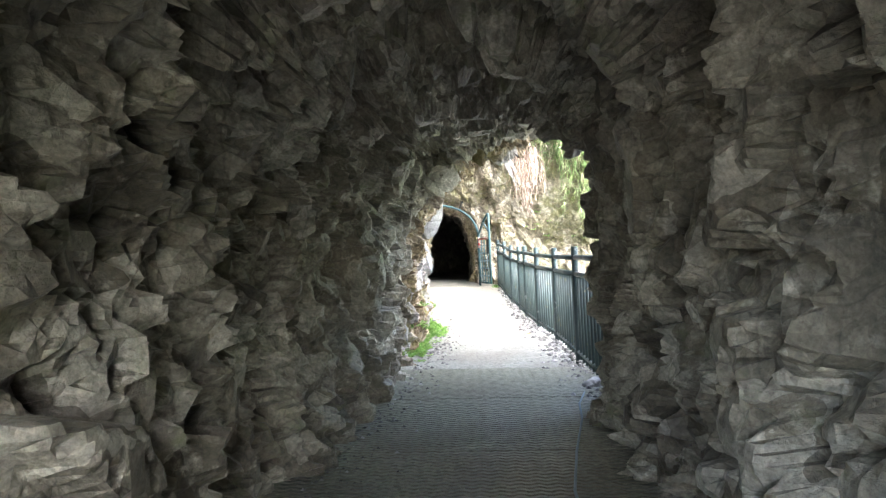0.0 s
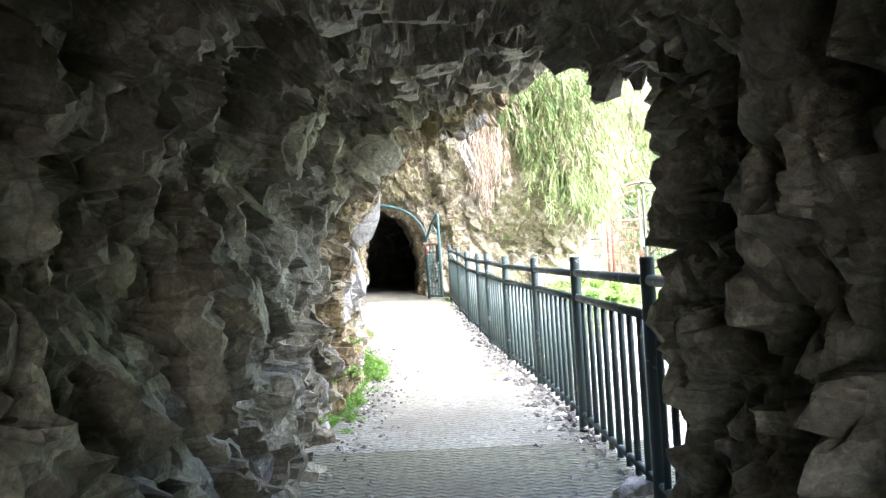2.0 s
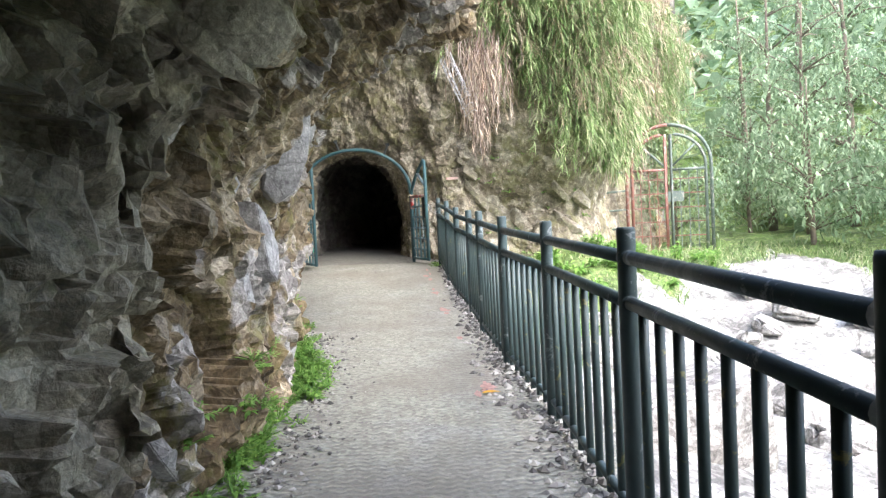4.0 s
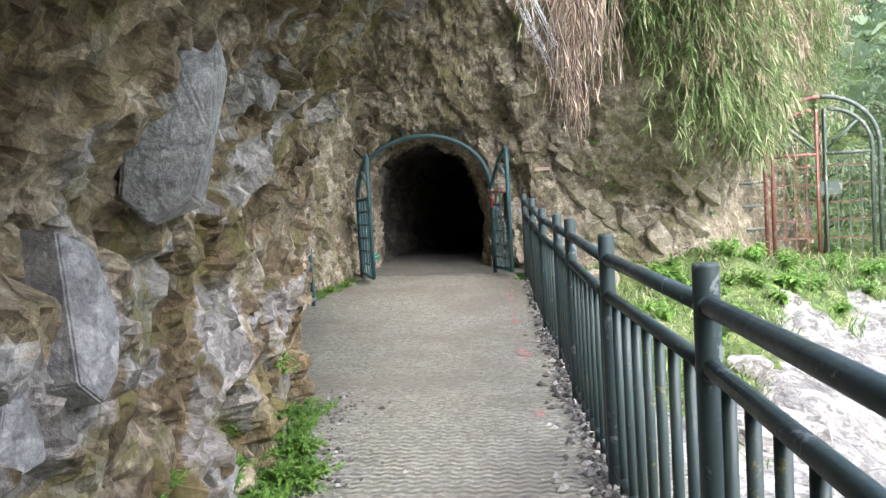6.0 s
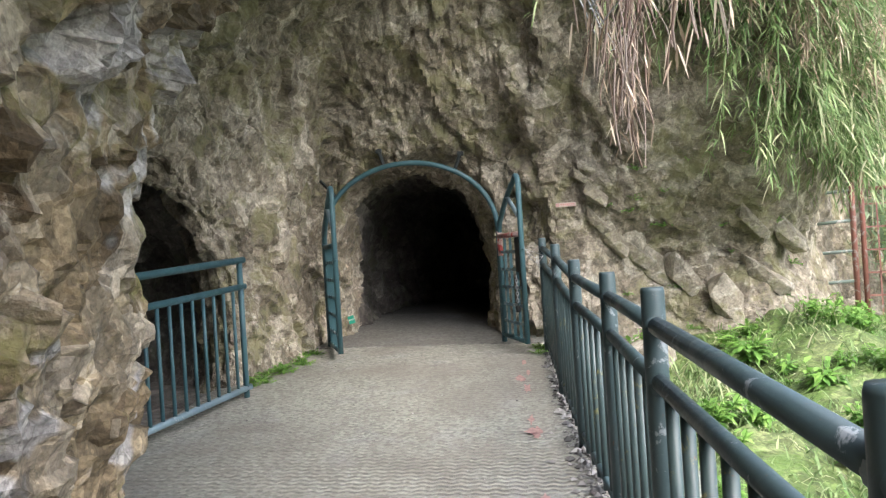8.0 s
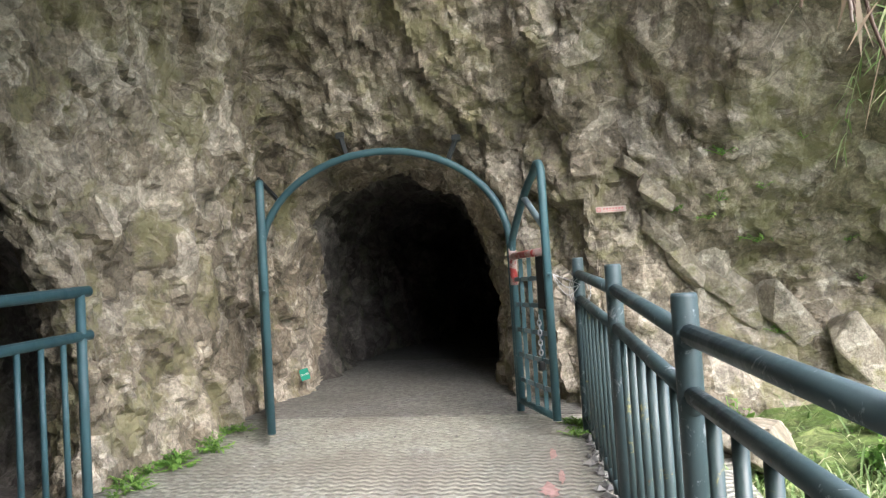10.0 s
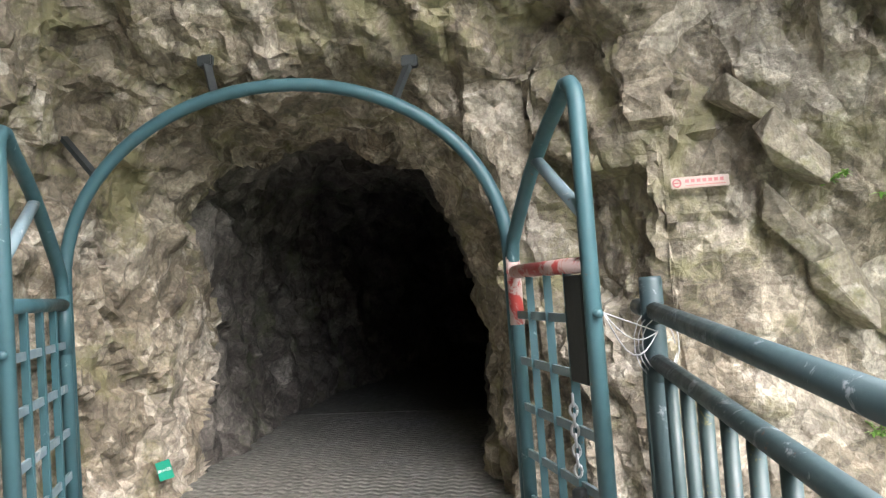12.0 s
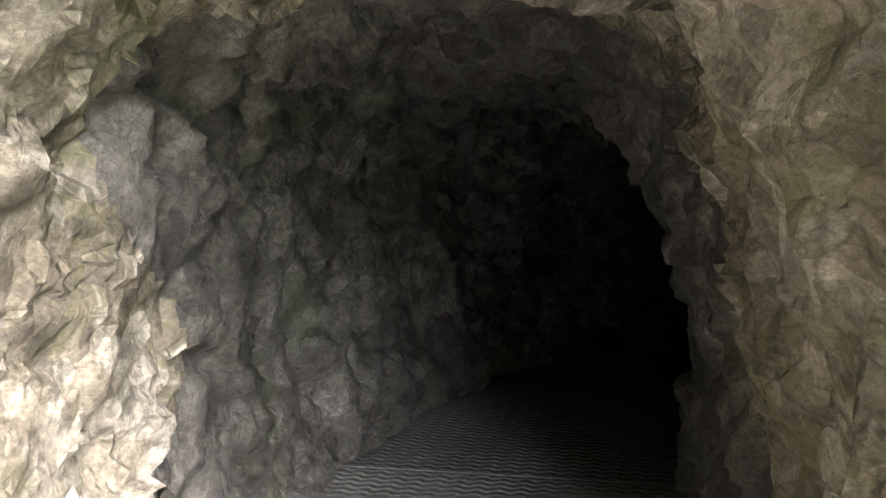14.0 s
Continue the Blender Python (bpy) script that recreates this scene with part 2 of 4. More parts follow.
def surface(xs, ys, zs):
    """The rock's skin as quads, one vertex to each cell that it crosses."""
    D = np.empty((len(xs), len(ys), len(zs)), np.float32)
    for j, y in enumerate(ys):
        D[:, j, :] = rock_sdf(xs[:, None], np.array(y), zs[None, :])
    S = D < 0
    c = [S[i:len(xs) - 1 + i, j:len(ys) - 1 + j, k:len(zs) - 1 + k] for i in (0, 1) for j in (0, 1) for k in (0, 1)]
    n = sum(a.astype(np.int8) for a in c)
    cells = np.argwhere((n > 0) & (n < 8))
    index = np.full(n.shape, -1, np.int64)
    index[tuple(cells.T)] = np.arange(len(cells))
    total, count = np.zeros((len(cells), 3)), np.zeros(len(cells))
    corners = np.array([(i, j, k) for i in (0, 1) for j in (0, 1) for k in (0, 1)])
    axes = (xs, ys, zs)
    place = lambda q: np.stack([axes[a][q[:, a]] for a in range(3)], 1)
    for p in range(8):
        for q in range(p + 1, 8):
            if np.abs(corners[p] - corners[q]).sum() != 1:
                continue
            A, B = cells + corners[p], cells + corners[q]
            da, db = D[tuple(A.T)], D[tuple(B.T)]
            hit = (da < 0) != (db < 0)
            t = np.where(hit, da / np.where(da == db, 1, da - db), 0)[:, None]
            total += np.where(hit[:, None], place(A) * (1 - t) + place(B) * t, 0)
            count += hit
    verts = total / count[:, None]
    quads = []
    for a in range(3):
        o1, o2 = [v for v in range(3) if v != a]
        lo, hi = [slice(None)] * 3, [slice(None)] * 3
        lo[a], hi[a] = slice(0, -1), slice(1, None)
        cross = np.argwhere(S[tuple(lo)] != S[tuple(hi)])
        ok = (cross[:, o1] > 0) & (cross[:, o2] > 0) & (cross[:, o1] < D.shape[o1] - 1) & (cross[:, o2] < D.shape[o2] - 1)
        cross = cross[ok]
        inside = S[tuple(cross.T)]
        ring = []
        for d1, d2 in ((0, 0), (1, 0), (1, 1), (0, 1)):
            q = cross.copy()
            q[:, o1] -= d1
            q[:, o2] -= d2
            ring.append(index[tuple(q.T)])
        f = np.stack(ring, 1)
        flip = inside if a != 1 else ~inside
        f[~flip] = f[~flip][:, ::-1]
        quads.append(f)
    return verts, np.concatenate(quads)


def finer(verts, quads):
    """Each quad in four."""
    e = np.concatenate([quads[:, [k, (k + 1) % 4]] for k in range(4)])
    e.sort(1)
    keys, inv = np.unique(e[:, 0] * len(verts) + e[:, 1], return_inverse=True)
    mids = (verts[keys // len(verts)] + verts[keys % len(verts)]) / 2
    n, m = len(verts), len(keys)
    inv = inv.reshape(4, -1) + n
    mid = np.arange(len(quads)) + n + m
    out = [np.stack([quads[:, k], inv[k], mid, inv[(k + 3) % 4]], 1) for k in range(4)]
    return np.concatenate([verts, mids, verts[quads].mean(1)]), np.concatenate(out)


def scramble_three(i, j, k, seed):
    """Three numbers from 0 to 1 for a cell."""
    h = (i * 73856093) ^ (j * 19349663) ^ (k * 83492791) ^ (seed * 2654435761)
    h = (h ^ (h >> 13)) * 1274126177 & 0x7FFFFFFF
    h = (h ^ (h >> 15)) * 668265263 & 0x7FFFFFFF
    h ^= h >> 11
    return np.stack([h & 1023, (h >> 10) & 1023, (h >> 20) & 1023], 1) / 1023.0


def scramble(i, j, k, seed):
    h = (i.astype(np.int64) * 73856093) ^ (j.astype(np.int64) * 19349663) ^ (k.astype(np.int64) * 83492791) ^ (seed * 2654435761)
    h = (h ^ (h >> 13)) * 1274126177 & 0x7FFFFFFF
    h = (h ^ (h >> 15)) * 668265263 & 0x7FFFFFFF
    return ((h ^ (h >> 11)) & 0xFFFF) / 65535.0


def facets(P, size, seed, slant=0.9):
    """Broken stone: cells that each carry a tilted plane at its own height, about -1 to 1."""
    Q = P / np.array(size)
    base = np.floor(Q).astype(np.int64)
    best, cell = np.full(len(P), 9e9), np.zeros((len(P), 3), np.int64)
    seat = np.zeros((len(P), 3))
    for di in (-1, 0, 1):
        for dj in (-1, 0, 1):
            for dk in (-1, 0, 1):
                c = base + (di, dj, dk)
                s = c + scramble_three(c[:, 0], c[:, 1], c[:, 2], seed)
                d = ((Q - s) ** 2).sum(1)
                near = d < best
                best[near], cell[near], seat[near] = d[near], c[near], s[near]
    g = scramble_three(cell[:, 0], cell[:, 1], cell[:, 2], seed + 3) - 0.5
    h = scramble_three(cell[:, 0], cell[:, 1], cell[:, 2], seed + 6)[:, 0] - 0.5
    return 1.2 * h + 2 * slant * (g * (Q - seat)).sum(1)


def waves(P, size, seed):
    """Smooth noise of one octave, -1 to 1."""
    Q = P / size
    base = np.floor(Q)
    f = Q - base
    f = f * f * (3 - 2 * f)
    v = 0
    for a in (0, 1):
        for b in (0, 1):
            for c in (0, 1):
                w = (f[:, 0] if a else 1 - f[:, 0]) * (f[:, 1] if b else 1 - f[:, 1]) * (f[:, 2] if c else 1 - f[:, 2])
                v = v + w * scramble(base[:, 0] + a, base[:, 1] + b, base[:, 2] + c, seed)
    return 2 * v - 1


def turned(P, rx, ry, rz):
    return P @ np.array(Euler([radians(a) for a in (rx, ry, rz)]).to_matrix())


def rugged(V):
    """The skin pushed out and in along its normal, rougher in the first tunnel."""
    e = 0.03
    N = np.stack([rock_sdf(*(V + d).T) - rock_sdf(*(V - d).T) for d in np.eye(3) * e], 1)
    N /= np.maximum(np.linalg.norm(N, axis=1), 1e-6)[:, None]
    warp = np.stack([waves(V, 0.45, 30 + k) for k in range(3)], 1) * 0.07
    B = turned(V + warp, 14, -24, 22)
    y = V[:, 1]
    big = np.interp(y, (-4, 8, 11, 14, 17.5, 19, 21, 30), (0.15, 0.15, 0.105, 0.11, 0.08, 0.06, 0.07, 0.1))
    small = np.interp(y, (-4, 7.6, 9.2, 15, 18, 20.5, 30), (0.115, 0.115, 0.045, 0.035, 0.026, 0.03, 0.05))
    flat = 1 - 0.62 * np.clip((V[:, 0] - 0.5) / 0.5, 0, 1) * (y > 16)
    big, small = big * flat, small * flat
    d = big * facets(B, (0.42, 0.5, 0.8), 11, 1.1) + small * facets(B, (0.15, 0.19, 0.32), 71, 1.35)
    d += np.interp(y, (-4, 8, 9.5, 14, 16, 20.5, 30), (0.05, 0.05, 0.03, 0.022, 0.016, 0.016, 0.03)) * flat * facets(B, (0.075, 0.09, 0.16), 171, 1.4)
    d += 0.08 * waves(V, 1.5, 5) + 0.012 * waves(V, 0.14, 6)
    earth = np.clip((y - 8) / 1.5, 0, 1)
    d += earth * (0.05 * waves(V, 0.34, 7) + 0.03 * waves(V, 0.11, 8) + 0.016 * waves(V, 0.06, 9))
    return V + N * (np.clip(d, -0.3, 0.2) - 0.02)[:, None]


def relaxed(V, Q, rounds, k):
    """The skin with its jags eased."""
    for _ in range(rounds):
        total, count = np.zeros_like(V), np.bincount(Q.ravel(), minlength=len(V)) * 2.0
        for a in range(3):
            w = V[:, a][Q]
            total[:, a] = np.bincount(Q.ravel(), (np.roll(w, 1, 1) + np.roll(w, -1, 1)).ravel(), len(V))
        V = V + k * (total / np.maximum(count, 1)[:, None] - V)
    return V


grid = (steps((-8.4, -4, 0.5), (-4, -2.6, 0.14), (-2.6, 2.0, 0.06), (2.0, 6.5, 0.1), (6.5, 8.9, 0.4)),
        steps((-4.0, -1, 0.12), (-1, 20.5, 0.06), (20.5, 24, 0.1), (24, 33.4, 0.4)),
        steps((-2.0, 0, 0.3), (0, 3.4, 0.06), (3.4, 5.5, 0.14), (5.5, 9.9, 0.5)))
skin, quads = finer(*surface(*grid))
skin = relaxed(rugged(skin), quads, 1, 0.12)


def rock_piece(name, keep, material, label, smooth=False):
    used, new_index = np.unique(quads[keep], return_inverse=True)
    q = new_index.reshape(-1, 4)
    me = bpy.data.meshes.new(name)
    me.vertices.add(len(used))
    me.vertices.foreach_set("co", skin[used].astype(np.float32).ravel())
    me.loops.add(q.size)
    me.loops.foreach_set("vertex_index", q.astype(np.int32).ravel())
    me.polygons.add(len(q))
    me.polygons.foreach_set("loop_start", np.arange(0, q.size, 4, dtype=np.int32))
    me.polygons.foreach_set("use_smooth", np.full(len(q), smooth))
    me.update(calc_edges=True)
    me.materials.append(material)
    return tagged(new(name, me), label, "rock", kind="structure")


middle = skin[quads].mean(1)
# cave and tunnel interiors are split off for the shade-coloured rock
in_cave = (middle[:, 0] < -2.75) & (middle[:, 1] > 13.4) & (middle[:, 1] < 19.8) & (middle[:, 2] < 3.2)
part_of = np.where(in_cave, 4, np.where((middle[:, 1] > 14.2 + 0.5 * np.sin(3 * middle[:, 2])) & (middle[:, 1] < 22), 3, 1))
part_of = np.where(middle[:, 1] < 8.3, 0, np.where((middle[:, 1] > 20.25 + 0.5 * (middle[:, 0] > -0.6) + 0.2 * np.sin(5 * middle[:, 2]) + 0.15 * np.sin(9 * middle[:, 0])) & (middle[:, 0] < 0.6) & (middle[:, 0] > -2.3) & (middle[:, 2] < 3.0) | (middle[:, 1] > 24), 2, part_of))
rock_piece("wall_first_tunnel", part_of == 0, M_TUNNEL, "rough hewn grey rock wall and roof of a footpath tunnel")
rock_piece("wall_cliff", part_of == 1, M_CLIFF, "brown broken cliff overhanging the footpath, with mossy patches")
rock_piece("wall_gate_face", part_of == 3, M_FACE, "tan and mossy cliff face round the gated tunnel mouth")
rock_piece("wall_side_cave", part_of == 4, M_SHADE_ROCK, "rock of the side cave behind the short railing, shade in its colour", True)
rock_piece("wall_second_tunnel", part_of == 2, M_SHADE_ROCK, "rock wall and roof of the gated tunnel, shade in its colour", True)

# ---- ground ----
def ground_z(x, y):
    f = floor_z(x, y) - 0.06
    right = np.interp(y, (-10, 6, 9, 13, 16, 18.5, 21, 40), (1.6, 1.3, 1.25, 1.2, 1.05, 1.0, 1.0, 0.8))
    d = np.maximum(x - 1.15, 0)
    bed = -1.0 + 0.03 * (y - 10)
    fall = f - right * np.clip(d / 3.0, 0, 1) ** 0.8
    bank = 0.9 * np.clip((y - 13.5) / 4, 0, 1) * np.clip((d - 0.2) / 1.5, 0, 1)
    hill = np.maximum(x - 11, 0) * 0.36 + np.maximum(y - 26, 0) * 0.5
    hill = np.minimum(hill, 60)
    return np.where(x < 1.15, f, fall + bank) + hill


def bank_edge(x, y):
    return 13.6 + 0.5 * np.sin(x * 2.3) + 0.35 * np.sin(x * 5.1 + y) + 1.3 * np.clip(x - 1.5, 0, 3.6)


gx = steps((-160, -20, 20), (-20, -4, 2), (-4, 1, 0.5), (1, 8, 0.12), (8, 20, 0.6), (20, 60, 4), (60, 220, 20))
gy = steps((-160, -20, 20), (-20, 4, 2), (4, 24, 0.14), (24, 50, 1.5), (50, 260, 20))
X, Y = np.meshgrid(gx, gy, indexing="ij")
G = np.stack([X.ravel(), Y.ravel(), np.zeros(X.size)], 1)
near = (G[:, 0] > 1.2) & (G[:, 0] < 14)
G[:, 2] = ground_z(G[:, 0], G[:, 1]) + np.where(near, 0.10 * facets(G, (0.7, 0.7, 0.7), 301) + 0.12 * waves(G, 1.3, 302), 0) * np.clip((G[:, 0] - 1.2) / 0.6, 0, 1)
ny = len(gy)
GF = [(i * ny + j, (i + 1) * ny + j, (i + 1) * ny + j + 1, i * ny + j + 1) for i in range(len(gx) - 1) for j in range(ny - 1)]
M_GROUND = rock_material("stream bed", (0.15, 0.145, 0.135), (0.27, 0.265, 0.25), (0.45, 0.45, 0.44), (0.14, 0.17, 0.07), 0.62)
M_BANK = rock_material("green bank soil", (0.07, 0.10, 0.03), (0.12, 0.17, 0.05), (0.2, 0.22, 0.1), (0.09, 0.16, 0.03), 0.5)
ground = mesh_object("ground", G.tolist(), GF, M_GROUND, True)
ground.data.materials.append(M_BANK)
cx, cy = G[:, 0][np.array(GF)].mean(1), G[:, 1][np.array(GF)].mean(1)
edge = bank_edge(cx, cy)
green = ((cy > edge) & (cx > 1.0)) | (cx > 7.5 + 0.6 * np.sin(cy * 1.3))
# third slot: ground on the cave side, coloured dark in place of shade
ground.data.materials.append(M_SHADE_ROCK)
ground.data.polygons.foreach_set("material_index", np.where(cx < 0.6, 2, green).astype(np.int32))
tagged(ground, "pale rocky stream bed and grassy bank below the path", "ground", kind="structure")

def path_material(name, dust, tone=1.0, blue=1.0):
    """Anti-slip surface with rows of wavy ridges; dust is how much of it is buried."""
    m, nt, b = shader(name, 0.5 + 0.3 * dust, 0, 0.5)
    v = coords(nt)
    sep = nt.nodes.new("ShaderNodeSeparateXYZ")
    nt.links.new(v, sep.inputs[0])

    def calc(op, a, c):
        n = nt.nodes.new("ShaderNodeMath")
        n.operation = op
        for k, value in enumerate((a, c)):
            if isinstance(value, (int, float)):
                n.inputs[k].default_value = value
            else:
                nt.links.new(value, n.inputs[k])
        return n.outputs[0]

    swing = calc("MULTIPLY", calc("SINE", calc("MULTIPLY", sep.outputs[0], 62.0), 0), 0.011)
    ridge = calc("SINE", calc("MULTIPLY", calc("ADD", sep.outputs[1], swing), 105.0), 0)
    ridge = calc("MULTIPLY", calc("ADD", ridge, 1.0), 0.5)
    worn = noise_tex(nt, v, 1.7, 6, 0.7, 0.5)
    grit = noise_tex(nt, v, 55.0, 5, 0.75)
    show = ramp(nt, worn, [(0.40 + 0.2 * dust, 1.0), (0.54 + 0.2 * dust, 1.0 - dust)])
    clean = mix(nt, noise_tex(nt, v, 4.0, 5, 0.6), (0.22, 0.22, 0.195), (0.34, 0.34, 0.305))
    dusty = mix(nt, noise_tex(nt, v, 9.0, 6, 0.7), (0.225, 0.228, 0.235), (0.38, 0.385, 0.395))
    base = mix(nt, show, dusty, clean)
    base = mix(nt, 0.75, base, ramp(nt, grit, [(0.3, 0.28), (0.7, 0.75)]), "OVERLAY")
    base = mix(nt, 0.55, base, ramp(nt, voronoi(nt, v, 38.0, "F1", "Color"), [(0.25, 0.25), (0.78, 0.78)]), "OVERLAY")
    tops = calc("MULTIPLY", ridge, show)
    base = mix(nt, calc("MULTIPLY", tops, 0.4 - 0.3 * dust), base, (0.42, 0.42, 0.38))
    damp = noise_tex(nt, v, 0.7, 4, 0.6)
    base = mix(nt, ramp(nt, damp, [(0.48, 0.0), (0.62, 0.6)]), base, (0.2, 0.185, 0.165))
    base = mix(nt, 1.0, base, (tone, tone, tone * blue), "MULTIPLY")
    nt.links.new(base, b.inputs["Base Color"])
    n1 = bump(nt, b, tops, 1.0 - 0.5 * dust, 0.032 - 0.03 * dust)
    bump(nt, b, grit, 0.55, 0.012, n1)
    return m


M_PLATE = path_material("wet ridged plate", 0.1, 0.64, 0.8)
M_PATH = path_material("dusty ridged path", 0.6, 0.82, 0.95)
# the path surface in two darker tones that stand in for tunnel shade
M_PATH_SHADE = path_material("ridged floor with painted shade", 0.62, 0.56)
M_PATH_DEEP_SHADE = path_material("ridged floor with painted deep shade", 0.6, 0.36)


def strip(name, y0, y1, x0, x1, lift, material, label, step=0.2):
    ys, xs = steps((y0, y1, step)), steps((x0, x1, 0.2))
    V = np.array([(x, y, 0.0) for y in ys for x in xs])
    V[:, 2] = floor_z(V[:, 0], V[:, 1]) + lift
    inner = (V[:, 1] > y0 + 0.01) & (V[:, 1] < y1 - 0.01)
    V[:, 2] += np.where(inner, 0.008 * waves(V, 0.7, 401), 0)
    n = len(xs)
    F = [(j * n + i, j * n + i + 1, (j + 1) * n + i + 1, (j + 1) * n + i) for j in range(len(ys) - 1) for i in range(n - 1)]
    m = len(V)
    low = V.copy()
    low[:, 2] -= 0.05
    rim = [j * n for j in range(len(ys))] + [(len(ys) - 1) * n + i for i in range(1, n)] + [j * n + n - 1 for j in range(len(ys) - 2, -1, -1)] + list(range(n - 2, 0, -1))
    F += [(a, b, b + m, a + m) for a, b in zip(rim, rim[1:] + rim[:1])]
    return tagged(mesh_object(name, np.concatenate([V, low]).tolist(), F, material, False), label, "path", kind="structure")


strip("path", 8.06, 18.85, -2.4, 0.98, 0.0, M_PATH, "dusty grey ridged footpath between cliff and railing")
strip("path_gravel_shoulder", 6.5, 19.0, 0.98, 1.3, -0.03, M_PATH, "stony shoulder under the railing", 0.3)
yy = -5.0
while yy < 8.0:
    strip("floor_plate", yy, min(yy + 1.63, 8.045), -1.6, 1.45, 0.012, M_PLATE, "damp ridged anti-slip floor plate of the tunnel")
    yy += 1.645
# floor darkens in steps from the gate inwards, shade put into its colour
strip("floor_plate", 18.86, 22.0, -2.6, 0.98, 0.004, M_PATH_SHADE, "ridged anti-slip floor at the gate with painted shade")
strip("floor_plate", 22.01, 24.5, -2.6, 1.5, 0.006, M_PATH_DEEP_SHADE, "ridged floor with painted deep shade inside the gated tunnel")
strip("path_tunnel_end", 24.5, 30, -2.6, 4.0, 0.0, M_PATH_DEEP_SHADE, "floor deep in the gated tunnel with painted deep shade", 0.5)
M_RED = plain("faded red paint", (0.37, 0.235, 0.215), 0.9, 0, 0.3, 30, 0.2, 0.6)


def surface_at(x, z, ylo, yhi):
    """How far along y the cliff stands at (x, z)."""
    k = (np.abs(skin[:, 0] - x) < 0.12) & (np.abs(skin[:, 2] - z) < 0.12) & (skin[:, 1] > ylo) & (skin[:, 1] < yhi)
    return float(skin[k, 1].min()) if k.any() else yhi


# red paint strokes along the edge of the path
rng = random.Random(5)
for k in range(16):
    y = rng.choice((rng.uniform(17.3, 18.3), rng.uniform(15.6, 17.4), rng.uniform(12.8, 13.6), rng.uniform(14.2, 14.6), rng.uniform(10.6, 11.0)))
    x = float(np.interp(y, (10.5, 13, 18), (0.66, 0.55, 0.29))) + rng.gauss(0, 0.035)
    rx, ry = rng.uniform(0.02, 0.055), rng.uniform(0.06, 0.17)
    pts = [(x + rx * math.cos(a) * rng.uniform(0.45, 1.25), y + ry * math.sin(a) * rng.uniform(0.5, 1.2)) for a in (2 * math.pi * q / 18 for q in range(18))]
    V = [(px, pz, float(floor_z(px, pz)) + 0.012) for px, pz in pts]
    tagged(mesh_object("paint_mark", V, [tuple(range(18))], M_RED), "faded red paint mark on the footpath", "paint mark", "paint marks")

# ---- railing ----
def painted(name, color, worn, worn_from, rust=(0.12, 0.06, 0.03), rough=0.42):
    m, nt, b = shader(name, rough, 0, 0.5)
    v = coords(nt)
    base = mix(nt, noise_tex(nt, v, 5, 4, 0.6), tuple(c * 0.75 for c in color), tuple(min(1, c * 1.3) for c in color))
    flake = noise_tex(nt, v, 9, 8, 0.75, 0.5)
    base = mix(nt, ramp(nt, flake, [(worn_from, 0.0), (worn_from + 0.04, 0.8)]), base, worn)
    spots = noise_tex(nt, v, 30, 5, 0.7)
    base = mix(nt, ramp(nt, spots, [(0.66, 0.0), (0.72, 0.8)]), base, rust)
    nt.links.new(base, b.inputs["Base Color"])
    nt.links.new(ramp(nt, flake, [(0.4, rough), (0.75, 0.75)]), b.inputs["Roughness"])
    bump(nt, b, flake, 0.35, 0.004)
    return m


M_RAIL = painted("dark green rail paint", (0.034, 0.058, 0.064), (0.22, 0.25, 0.27), 0.585)
M_GATE = painted("teal gate paint", (0.036, 0.09, 0.104), (0.22, 0.30, 0.32), 0.64)
M_BAR = painted("grey blue flat bar", (0.17, 0.24, 0.27), (0.4, 0.43, 0.45), 0.6)
M_REDGATE = painted("flaking red paint", (0.34, 0.045, 0.04), (0.44, 0.39, 0.36), 0.46)
M_RUST = painted("rusty red gate paint", (0.2, 0.085, 0.065), (0.3, 0.27, 0.25), 0.55)
M_OLDGREEN = painted("old green gate paint", (0.10, 0.13, 0.11), (0.35, 0.33, 0.3), 0.55)
M_MOSSY = painted("mossy baluster paint", (0.04, 0.066, 0.068), (0.2, 0.19, 0.07), 0.6)
M_DARK = plain("dark steel", (0.03, 0.035, 0.035), 0.5)
M_WIRE = plain("galvanised wire", (0.45, 0.46, 0.47), 0.4, 0.6)
M_WHITE = plain("white enamel", (0.8, 0.78, 0.75), 0.5, 0, 0.08)
M_FADED = plain("faded sign plate", (0.5, 0.4, 0.34), 0.6, 0, 0.15)
M_SIGNRED = plain("faded sign red", (0.5, 0.2, 0.2), 0.6)
M_TAG = plain("green tag", (0.02, 0.28, 0.18), 0.45, 0, 0.1)


def rail_point(y, h):
    x = float(RAIL_X(y))
    z = float(floor_z(x, y))
    return (x, y, z + h + h / 1.25 * (float(RAIL_TOP(y)) - z - 1.25))


RAIL_X = along((5, 1.12), (7, 1.1), (8.45, 1.07), (10.2, 1.02), (11.6, 0.9), (13, 0.82), (14.3, 0.78), (15.45, 0.69), (16.8, 0.61), (18.5, 0.52))
RAIL_TOP = along((5, 1.36), (8.5, 1.385), (10.2, 1.395), (11.65, 1.425), (13.1, 1.475), (14.25, 1.49), (15.45, 1.535), (16.7, 1.64), (18.4, 1.72))
posts = [6.8, 8.5, 10.2, 11.65, 13.1, 14.25, 15.45, 16.75, 18.35]


